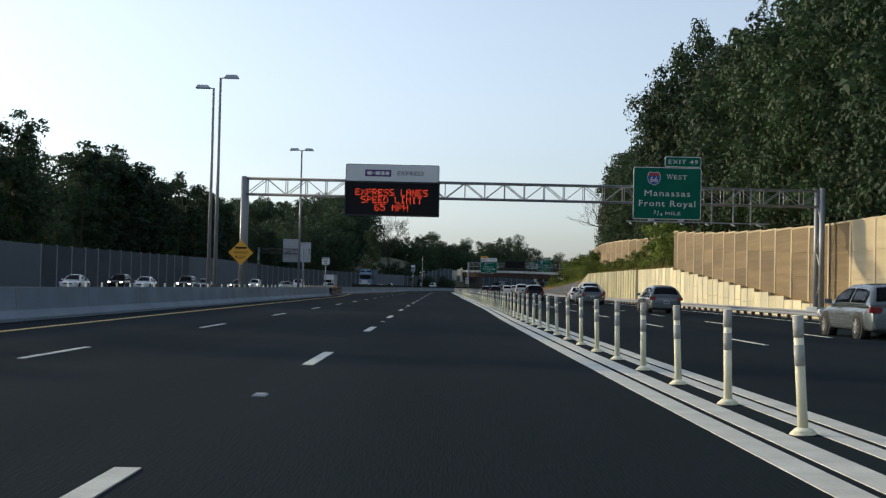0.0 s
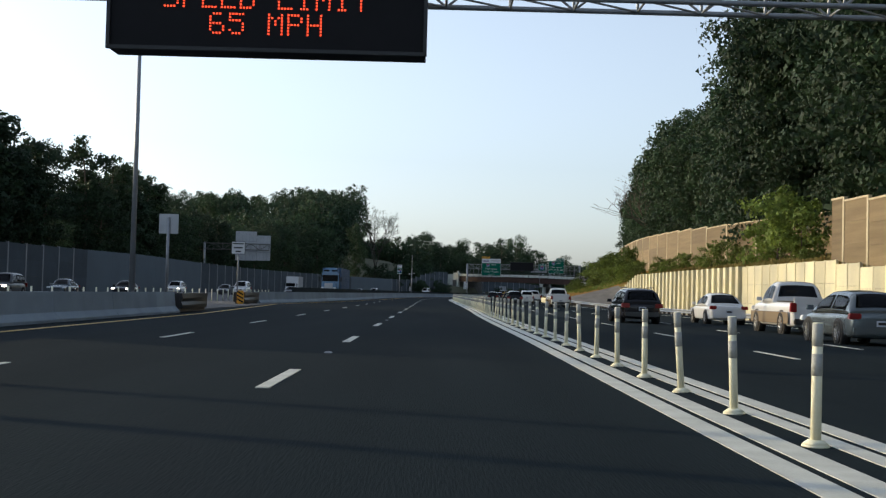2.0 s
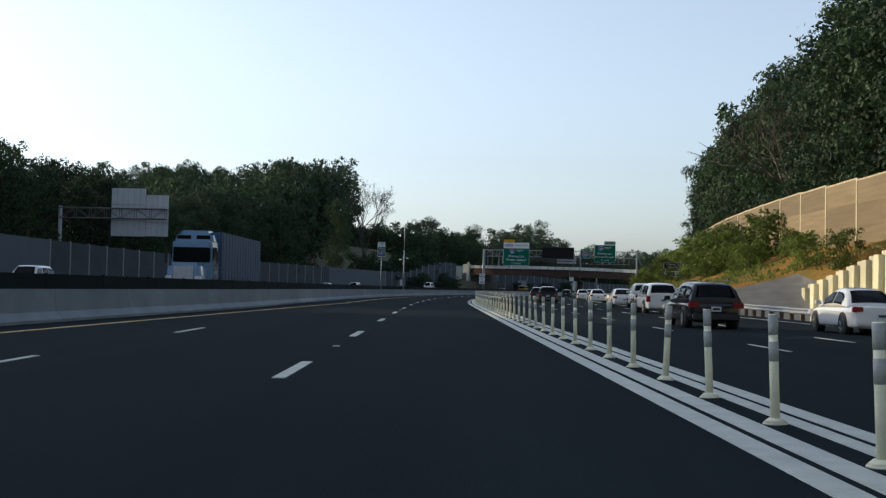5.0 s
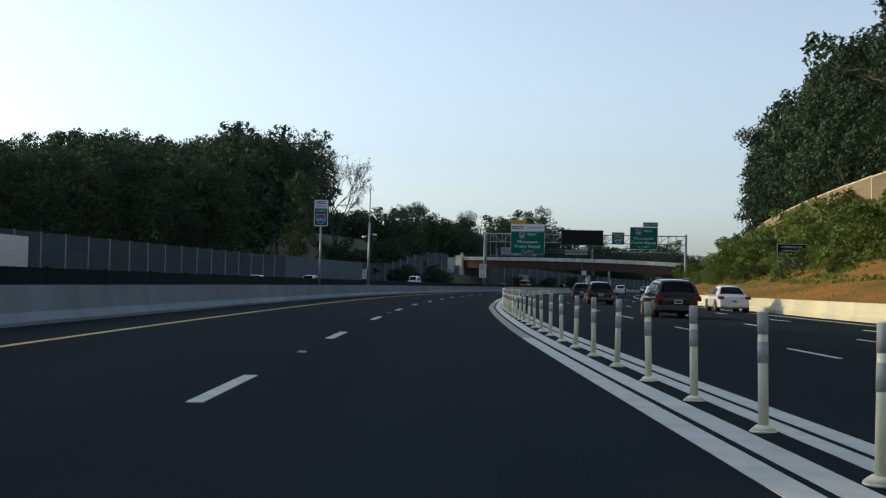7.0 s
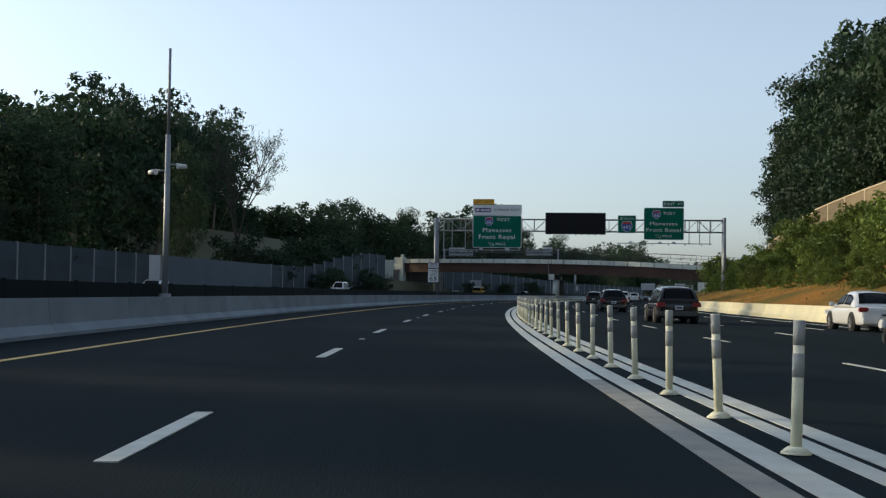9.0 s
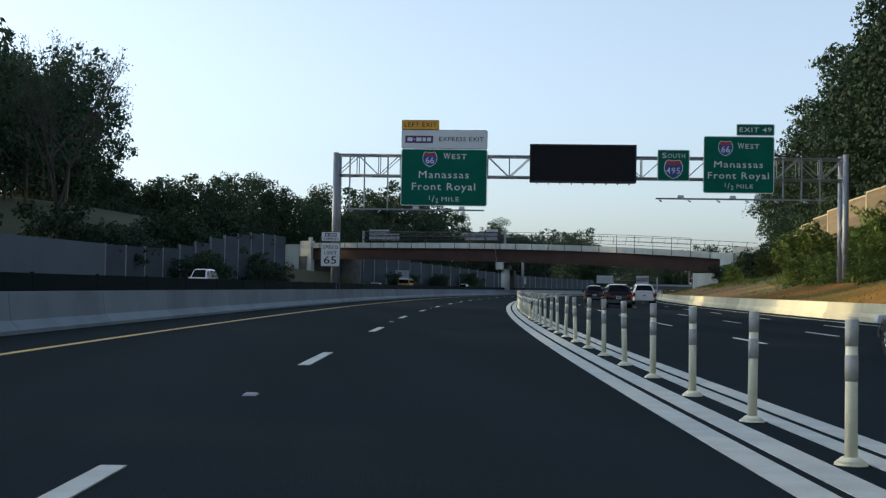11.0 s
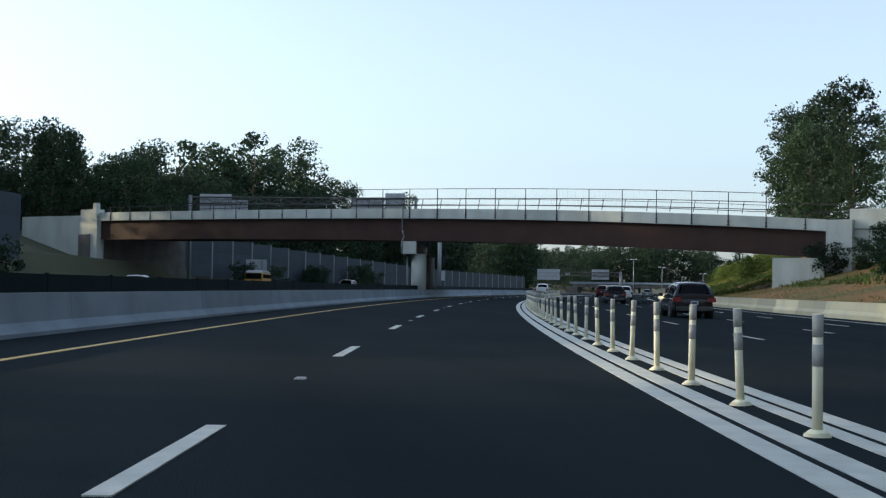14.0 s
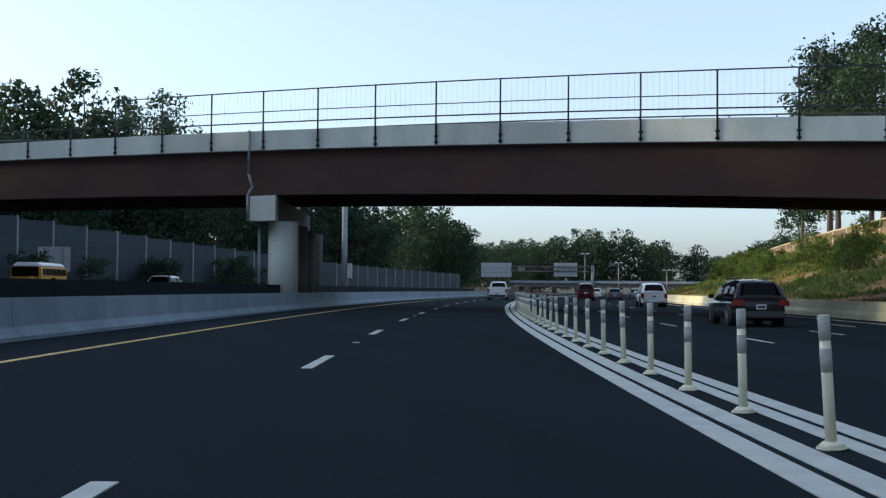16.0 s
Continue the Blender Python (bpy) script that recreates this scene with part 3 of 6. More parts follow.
def truss(parent, x0, x1, z0, z1, depth=1.1, bay=1.5, mat=STEEL):
    """A box truss: four chords with posts and diagonals."""
    for y in (-depth / 2, depth / 2):
        for z in (z0, z1):
            bm = bmesh.new()
            rod(bm, (x0, y, z), (x1, y, z), 0.065, n=8)
            part("chord", bm, mat, parent)
    n = round((x1 - x0) / bay)
    for i in range(n + 1):
        x = x0 + (x1 - x0) * i / n
        def bar(name, a, b, r):
            bm = bmesh.new()
            rod(bm, a, b, r, n=6)
            part(name, bm, mat, parent)
        xn = x0 + (x1 - x0) * (i + 1) / n
        za, zb = (z1, z0) if i % 2 else (z0, z1)
        for y in (-depth / 2, depth / 2):
            bar("truss_post", (x, y, z0), (x, y, z1), 0.035)
            if i < n:
                bar("diagonal", (x, y, za), (xn, y, zb), 0.03)
        for z in (z0, z1):
            bar("strut", (x, -depth / 2, z), (x, depth / 2, z), 0.03)
            if i < n:
                bar("cross_brace", (x, -depth / 2, z), (xn, depth / 2, z), 0.025)


def legs(parent, x, z1, depth=1.3, foot=0.0):
    """A pair of round legs with cross braces on one footing."""
    for y in (-depth / 2, depth / 2):
        bm = bmesh.new()
        rod(bm, (x, y, foot), (x, y, z1), 0.22, 0.19, 14)
        rod(bm, (x, y, foot), (x, y, foot + 0.05), 0.36, n=14)
        part("leg", bm, STEEL, parent)
    bm = bmesh.new()
    for k in range(4):
        za, zb = 0.8 + foot + (z1 - 1.8) * k / 4, 0.8 + foot + (z1 - 1.8) * (k + 1) / 4
        a = -depth / 2 if k % 2 else depth / 2
        rod(bm, (x, a, za), (x, -a, zb), 0.06, n=6)
    part("brace", bm, STEEL, parent)
    bm = bmesh.new()
    box(bm, (x, 0, foot - 0.1), (1.0, depth + 1.2, 0.6))
    part("footing", bm, CONCRETE, parent)


def logo(ob, x, z, w, h, y=-0.634):
    """A plain purple badge with pale bars."""
    bm = bmesh.new()
    box(bm, (x, y, z), (w, 0.008, h))
    part("badge", bm, PURPLE, ob)
    for k, (a, b) in enumerate(((-0.42, -0.24), (-0.20, -0.14), (-0.10, 0.08), (0.12, 0.24), (0.28, 0.42))):
        bm = bmesh.new()
        box(bm, (x + (a + b) / 2 * w, y - 0.006, z), ((b - a) * w, 0.006, h * (0.5 if k != 1 else 0.14)))
        part("badge_bar", bm, WHITE, ob)


def catwalk(parent, x0, x1, z, top, y=-1.15, hang=(), lights=()):
    """A grated maintenance walk hung below the signs, with its hangers and lamps."""
    bm = bmesh.new()
    for yy in (y - 0.28, y, y + 0.28):
        beam(bm, (x0, yy, z), (x1, yy, z), 0.05, 0.07)
    part("walk_rail", bm, STEEL, parent)
    k = x0 + 0.3
    while k < x1:
        bm = bmesh.new()
        beam(bm, (k, y - 0.45, z - 0.22), (k, -0.4, z - 0.04), 0.07, 0.08)
        part("walk_bracket", bm, STEEL, parent)
        k += 1.9
    for x in hang:
        bm = bmesh.new()
        beam(bm, (x, -0.56, z - 0.1), (x, -0.56, top), 0.09, 0.09)
        part("hanger", bm, STEEL, parent)
    for x in lights:
        bm = bmesh.new()
        box(bm, (x, y - 0.05, z + 0.13), (0.42, 0.3, 0.2), taper=0.8)
        part("sign_lamp", bm, ALU, parent)


# first gantry
g1 = thing("sign_gantry", M(91, 0), "galvanised steel truss gantry spanning the motorway", "gantry")
truss(g1, -14.7, 28.3, 7.68, 8.87)
legs(g1, -14.85, 8.97)
legs(g1, 28.2, 9.05)
catwalk(g1, 13.6, 24.0, 6.25, 8.95, hang=[20.0, 21.6, 22.9], lights=(15.4, 17.6))
w = tagged(panel(thing("express_sign", M(91, 0), "white overhead sign with black lettering and badge", "sign"), -7.30, 8.79, -0.33, 10.09, WHITE, BLACK, edge=0.04, r=0.12), "white sign panel")
words(w, "EXPRESS", -2.48, 9.43, 0.46, BLACK, width=1.95)
logo(w, -4.88, 9.43, 1.95, 0.5)
dms = thing("message_sign", M(91, 0), "black electronic message sign with lit red-orange letters", "message sign")
bm = bmesh.new()
box(bm, (-3.80, -0.45, 7.51), (6.98, 0.9, 2.50))
part("housing", bm, BLACK, dms)
bm = bmesh.new()
for x0, x1, z0, z1 in ((-7.32, -0.28, 8.70, 8.78), (-7.32, -0.28, 6.23, 6.31), (-7.32, -7.24, 6.23, 8.78), (-0.36, -0.28, 6.23, 8.78)):
    box(bm, ((x0 + x1) / 2, -0.93, (z0 + z1) / 2), (x1 - x0, 0.10, z1 - z0))
part("rim", bm, DARK_STEEL, dms)
GLYPH = {"E": "1F10101E10101F", "X": "11110A040A1111", "P": "1E11111E101010", "R": "1E11111E141211", "S": "0F10100E01011E", "L": "1010101010101F",
         "A": "0E11111F111111", "N": "11191915131311", "D": "1E11111111111E", "I": "0E04040404040E", "M": "111B1515111111", "T": "1F040404040404",
         "6": "0E10101E11110E", "5": "1F101E0101110E", "H": "1111111F111111"}
LED = material("lit_lamp_dots", (1.0, 0.075, 0.025), 0.5, scale=3, fine=9, bump=0, emit=1.7)
bm = bmesh.new()
for text, zc, wide in (("EXPRESS LANES", 7.98, 5.38), ("SPEED LIMIT", 7.42, 4.52), ("65 MPH", 6.85, 2.50)):
    pitch = wide / (len(text) * 6 - 1)
    for i, ch in enumerate(text):
        rows5 = [int(GLYPH[ch][2 * r:2 * r + 2], 16) for r in range(7)] if ch != " " else []
        for r, bits in enumerate(rows5):
            for cx in range(5):
                if bits >> (4 - cx) & 1:
                    box(bm, (-3.80 - wide / 2 + (i * 6 + cx) * pitch, -0.915, zc + (3 - r) * 0.071), (0.040, 0.012, 0.040))
part("lit_dots", bm, LED, dms, "glowing red-orange lettering")
ex = thing("exit_sign", M(91, 0, -0.12), "green overhead exit sign with white lettering and route shield", "sign")
pn = panel(ex, 14.12, 6.58, 19.18, 10.46, GREEN, WHITE)
small_caps(pn, "WEST", 17.35, 9.75, 0.46, WHITE, 1.5)
shield(pn, 15.65, 9.62, 0.98, "66")
words(pn, "Manassas", 16.65, 8.50, 0.64, WHITE, width=3.4)
words(pn, "Front Royal", 16.65, 7.74, 0.64, WHITE, width=4.2)
distance(pn, "3", "4", 16.65, 7.02, 0.36, 2.0)
tb = panel(ex, 16.45, 10.50, 19.15, 11.28, GREEN, WHITE, r=0.1)
words(tb, "EXIT 49", 17.8, 10.88, 0.44, WHITE, width=2.2)
dia = thing("merge_sign", M(89.9, 0), "yellow diamond warning sign with black lettering on the gantry leg", "sign")
bm = bmesh.new()
for k, y in ((0.92, -0.04), (0.86, -0.046)):
    loft(bm, [[Vector((-14.86 + a * k, y, 3.27 + b * k)) for a, b in ((0, 1), (1, 0), (0, -1), (-1, 0))],
              [Vector((-14.86 + a * k, y + 0.03, 3.27 + b * k)) for a, b in ((0, 1), (1, 0), (0, -1), (-1, 0))]])
d = part("sign_panel", bm, ORANGE, dia)
words(d, "MERGE", -14.86, 3.27, 0.30, BLACK, y=-0.055, width=0.98)
words(d, "RIGHT", -14.86, 2.93, 0.30, BLACK, y=-0.055, width=0.80)
bm = bmesh.new()
box(bm, (-14.86, -0.055, 3.62), (0.85, 0.006, 0.14))
part("lettering", bm, BLACK, d)

# second gantry
G2S = 432
g2 = thing("sign_gantry", M(G2S, 0), "galvanised steel truss gantry before the bridge", "gantry")
truss(g2, -10.0, 24.0, 8.6, 10.0)
legs(g2, -9.95, 10.1)
legs(g2, 24.05, 10.3)
catwalk(g2, -9.1, 0.2, 6.25, 10.05, hang=[-9.0, -8.0, -6.4], lights=(-4.4, -1.3))
catwalk(g2, 11.6, 22.6, 7.2, 10.05, hang=[20.0, 21.2, 22.4], lights=(13.2, 16.6, 18.2))
s2 = thing("exit_sign", M(G2S, 0), "green overhead express exit sign with white lettering", "sign")
tb = panel(s2, -5.5, 11.72, -2.96, 12.38, ORANGE, BLACK, r=0.06, edge=0.03, label="yellow plate")
words(tb, "LEFT EXIT", -4.23, 12.05, 0.42, BLACK, width=2.2)
tb = panel(s2, -5.5, 10.44, 0.33, 11.72, WHITE, BLACK, r=0.1, edge=0.03, label="white plate")
words(tb, "EXPRESS EXIT", -1.45, 11.08, 0.42, BLACK, width=3.0)
logo(tb, -4.3, 11.06, 1.9, 0.5)
pn = panel(s2, -5.5, 6.56, 0.35, 10.42, GREEN, WHITE)
small_caps(pn, "WEST", -1.85, 9.93, 0.48, WHITE, 1.55)
shield(pn, -3.55, 9.72, 1.0, "66")
words(pn, "Manassas", -2.6, 8.65, 0.70, WHITE, width=3.4)
words(pn, "Front Royal", -2.6, 7.84, 0.70, WHITE, width=4.3)
distance(pn, "1", "2", -2.6, 7.0, 0.42, 2.1)
d2 = thing("message_sign", M(G2S, 0), "blank black electronic message sign", "message sign")
bm = bmesh.new()
box(bm, (6.75, -0.45, 9.5), (7.05, 0.9, 2.5))
part("housing", bm, BLACK, d2)
bm = bmesh.new()
for x0, x1, z0, z1 in ((3.2, 10.3, 10.68, 10.78), (3.2, 10.3, 8.22, 8.32), (3.2, 3.3, 8.22, 10.78), (10.2, 10.3, 8.22, 10.78)):
    box(bm, ((x0 + x1) / 2, -0.93, (z0 + z1) / 2), (x1 - x0, 0.10, z1 - z0))
part("rim", bm, DARK_STEEL, d2)
for k in range(9):
    bm = bmesh.new()
    box(bm, (3.7 + k * 0.77, -0.55, 8.17), (0.06, 0.5, 0.10))
    part("bracket", bm, DARK_STEEL, d2)
s3 = thing("route_sign", M(G2S, 0), "small green overhead route sign with blue shield", "sign")
pn = panel(s3, 11.72, 8.42, 13.84, 10.52, GREEN, WHITE, r=0.1)
small_caps(pn, "SOUTH", 12.78, 10.12, 0.40, WHITE, 1.55)
shield(pn, 12.78, 9.22, 1.25, "495")
s4 = thing("exit_sign", M(G2S, 0), "green overhead exit sign with white lettering and route shield", "sign")
pn = panel(s4, 14.75, 7.65, 19.4, 11.45, GREEN, WHITE)
small_caps(pn, "WEST", 17.7, 10.8, 0.44, WHITE, 1.4)
shield(pn, 16.2, 10.65, 0.98, "66")
words(pn, "Manassas", 17.05, 9.55, 0.62, WHITE, width=3.2)
words(pn, "Front Royal", 17.05, 8.81, 0.62, WHITE, width=4.0)
distance(pn, "1", "2", 17.05, 8.1, 0.38, 1.9)
tb = panel(s4, 16.9, 11.50, 19.4, 12.28, GREEN, WHITE, r=0.1)
words(tb, "EXIT 49", 18.15, 11.88, 0.44, WHITE, width=2.1)
sl = thing("speed_limit_sign", M(G2S - 0.95, 0), "white speed limit sign with black numerals on the gantry leg", "sign")
pn = panel(sl, -10.82, 2.32, -9.5, 3.95, WHITE, BLACK, y=-0.05, r=0.08, edge=0.03)
words(pn, "SPEED", -10.16, 3.62, 0.34, BLACK, y=-0.066, width=1.05)
words(pn, "LIMIT", -10.16, 3.24, 0.34, BLACK, y=-0.066, width=0.85)
words(pn, "65", -10.16, 2.74, 0.72, BLACK, y=-0.066, width=0.86)
pn = panel(sl, -10.80, 4.02, -9.5, 4.68, WHITE, BLACK, y=-0.05, r=0.08, edge=0.03)
words(pn, "EXPRESS", -10.15, 4.19, 0.26, BLACK, y=-0.066, width=0.98)
logo(pn, -10.15, 4.47, 0.8, 0.22, y=-0.066)

# ---- the bridge ----
bx = pose(45.86, 568.8, 0, 0, 0, -44.0)
bridge = thing("road_bridge", bx, "rust-brown steel girder bridge with concrete parapet and fence", "bridge")
L0, L1, BW = -46.2, 43.6, 15.0


def camber(x):
    """Height of the parapet's foot."""
    return 8.275 - 0.0207 * x - 0.00036 * x ** 2 - 2.8e-6 * x ** 3


def girder(name, y, z0, z1, th, mat):
    bm = bmesh.new()
    rings = []
    for k in range(41):
        x = L0 + (L1 - L0) * k / 40
        c = camber(x)
        rings.append([Vector((x, y - th / 2, c + z0)), Vector((x, y + th / 2, c + z0)), Vector((x, y + th / 2, c + z1)), Vector((x, y - th / 2, c + z1))])
    loft(bm, rings)
    return part(name, bm, mat, bridge)


for y in (0.35, 3.4, 6.4, 9.4, 12.4, 14.65):
    girder("girder", y, -2.30 + 0.024 * y, -0.03 if y < 1 else -0.23, 0.03, RUST)
    girder("flange", y, -2.36 + 0.024 * y, -2.30 + 0.024 * y, 0.55, RUST)
# deck in dark concrete, so its edge reads as shadow below the parapet
bm = bmesh.new()
loft(bm, [[Vector((x, 0.42, camber(x) - 0.22)), Vector((x, BW - 0.42, camber(x) - 0.22)), Vector((x, BW - 0.42, camber(x) + 0.12)), Vector((x, 0.42, camber(x) + 0.12))]
          for x in [L0 + (L1 - L0) * k / 30 for k in range(31)]])
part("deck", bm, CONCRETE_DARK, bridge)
n = 27
SP = 3.435
for y in (-0.1, BW - 0.05):
    for k in range(n + 1):
        x0 = max(L0, 14.3 - 18 * SP + k * SP)
        x1 = min(L1, 14.3 - 18 * SP + (k + 1) * SP)
        if x1 - x0 < 0.3:
            continue
        z0, z1 = camber(x0), camber(x1)
        bm = bmesh.new()
        loft(bm, [[Vector((x0 + 0.008, y, z0 - 0.02)), Vector((x0 + 0.008, y + 0.3, z0 - 0.02)), Vector((x0 + 0.008, y + 0.3, z0 + 0.99)), Vector((x0 + 0.008, y, z0 + 0.99))],
                  [Vector((x1 - 0.008, y, z1 - 0.02)), Vector((x1 - 0.008, y + 0.3, z1 - 0.02)), Vector((x1 - 0.008, y + 0.3, z1 + 0.99)), Vector((x1 - 0.008, y, z1 + 0.99))]])
        part("parapet_panel", bm, BRIDGE_CONCRETE, bridge)
for k in range(-17, 9):
    x = 14.3 + k * SP
    c = camber(x)
    tall = -10.5 < x < 40
    bm = bmesh.new()
    top = c + (3.05 if tall else 1.62)
    rod(bm, (x, -0.15, c + 0.02), (x, -0.15, top), 0.045, n=8)
    for z in (0.12, 0.42):
        box(bm, (x, -0.14, c + z), (0.2, 0.08, 0.09))
    part("fence_post", bm, DARK_STEEL, bridge)
    if tall and x < 37:
        xn = x + SP
        cn = camber(xn)
        bm = bmesh.new()
        for z, r in ((3.05, 0.032), (1.98, 0.024), (1.40, 0.035)):
            rod(bm, (x, -0.14, c + z), (xn, -0.14, cn + z), r, n=6)
        part("fence_rail", bm, DARK_STEEL, bridge)
        bm = bmesh.new()
        for q in range(1, 12):
            xa = x + SP * q / 12
            ca = camber(xa)
            rod(bm, (xa, -0.14, ca + 1.2), (xa, -0.14, ca + 3.05), 0.0035, n=3, cap=False)
        part("fence_mesh", bm, DARK_STEEL, bridge)
    else:
        xn = x + SP
        bm = bmesh.new()
        rod(bm, (x, -0.14, c + 1.6), (xn, -0.14, camber(xn) + 1.6), 0.03, n=6)
        part("fence_rail", bm, DARK_STEEL, bridge)
# far rail with leaning posts
for k in range(-22, 17):
    x = 2.6 * k
    c = camber(x) + 1.9
    bm = bmesh.new()
    beam(bm, (x, 14.9, c), (x + 0.22, 14.9, c + 1.25), 0.06, 0.06)
    part("far_rail_post", bm, DARK_STEEL, bridge)
bm = bmesh.new()
for z in (0.45, 1.22):
    loft(bm, [[Vector((x, 14.86 + a, camber(x) + 1.9 + z + b)) for a, b in ((-0.04, -0.04), (0.04, -0.04), (0.04, 0.04), (-0.04, 0.04))] for x in [L0 + (L1 - L0) * k / 30 for k in range(31)]])
part("far_rail", bm, DARK_STEEL, bridge)
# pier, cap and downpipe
# dark concrete paints in the deck's shade behind the cap end and first column
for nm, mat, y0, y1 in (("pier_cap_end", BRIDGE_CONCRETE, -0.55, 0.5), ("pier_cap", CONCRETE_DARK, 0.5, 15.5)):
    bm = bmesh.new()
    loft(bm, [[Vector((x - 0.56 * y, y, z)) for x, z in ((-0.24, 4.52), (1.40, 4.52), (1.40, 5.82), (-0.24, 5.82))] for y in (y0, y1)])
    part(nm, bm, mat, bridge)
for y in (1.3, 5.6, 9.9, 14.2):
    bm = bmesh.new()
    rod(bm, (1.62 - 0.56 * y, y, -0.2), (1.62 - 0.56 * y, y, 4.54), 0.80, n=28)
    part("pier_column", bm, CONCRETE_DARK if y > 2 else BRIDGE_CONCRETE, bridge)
bm = bmesh.new()
PIPE = [(-0.30, -0.2, 9.3), (-0.30, -0.2, 7.0), (-0.05, -0.2, 6.3), (-0.02, -0.62, 5.9), (-0.02, -0.62, 4.6), (0.0, 0.4, 4.2), (0.0, 0.4, 0.0)]
for a, b in zip(PIPE, PIPE[1:]):
    rod(bm, a, b, 0.07, n=8)
part("downpipe", bm, STEEL, bridge)
# abutments and wing walls
for side, x in ((-1, L0), (1, L1)):
    bm = bmesh.new()
    c = camber(x)
    if side < 0:
        box(bm, (x - 1.6, 0.3, (c + 1.2) / 2), (3.0, 1.2, c + 1.2 + 0.4))
        box(bm, (x - 9.0, 1.2, (c + 0.7) / 2), (13, 0.9, c + 0.8))
        box(bm, (x - 0.2, -0.3, c + 1.35), (0.6, 0.6, 1.6))
    else:
        box(bm, (x + 1.1, 0.3, (c + 1.3) / 2 + 0.5), (2.2, 1.2, c - 0.4))
        box(bm, (x + 7.0, 1.0, c - 0.4), (10.5, 0.7, 4.6))
        box(bm, (x + 7.0, 0.6, c + 0.35), (10.9, 0.4, 0.3))
    part("abutment", bm, BRIDGE_CONCRETE, bridge)
    # left wall dark for the shade below the deck, right wall pale as lit
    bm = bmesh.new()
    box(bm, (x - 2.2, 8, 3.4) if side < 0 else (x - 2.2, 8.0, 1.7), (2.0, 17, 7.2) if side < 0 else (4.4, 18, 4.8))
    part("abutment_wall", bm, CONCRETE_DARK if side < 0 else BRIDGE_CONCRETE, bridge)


# ---- trees ----
def leaf_mesh(name, centres, sizes, mat, seed, out=None):
    """Many small leaf sprays as one mesh."""
    g = np.random.default_rng(seed)
    n = len(centres)
    c = g.normal(size=(n, 3)) * 0.45 + (out if out is not None else 0)
    c /= np.linalg.norm(c, axis=1, keepdims=True)
    a = np.cross(c, g.normal(size=(n, 3)))
    a /= np.linalg.norm(a, axis=1, keepdims=True)
    b = np.cross(c, a)
    s = sizes[:, None]
    v = np.stack([centres - a * s * 0.46 - b * s * 0.3, centres + a * s * 0.46 - b * s * 0.3, centres + b * s * 0.55 + a * s * g.uniform(-0.3, 0.3, (n, 1))], 1).reshape(-1, 3)
    me = bpy.data.meshes.new(name)
    me.vertices.add(3 * n)
    me.vertices.foreach_set("co", v.astype(np.float32).ravel())
    me.loops.add(3 * n)
    me.loops.foreach_set("vertex_index", np.arange(3 * n, dtype=np.int32))
    me.polygons.add(n)
    me.polygons.foreach_set("loop_start", np.arange(0, 3 * n, 3, dtype=np.int32))
    me.update(calc_edges=True)
    me.materials.append(mat)
    return me


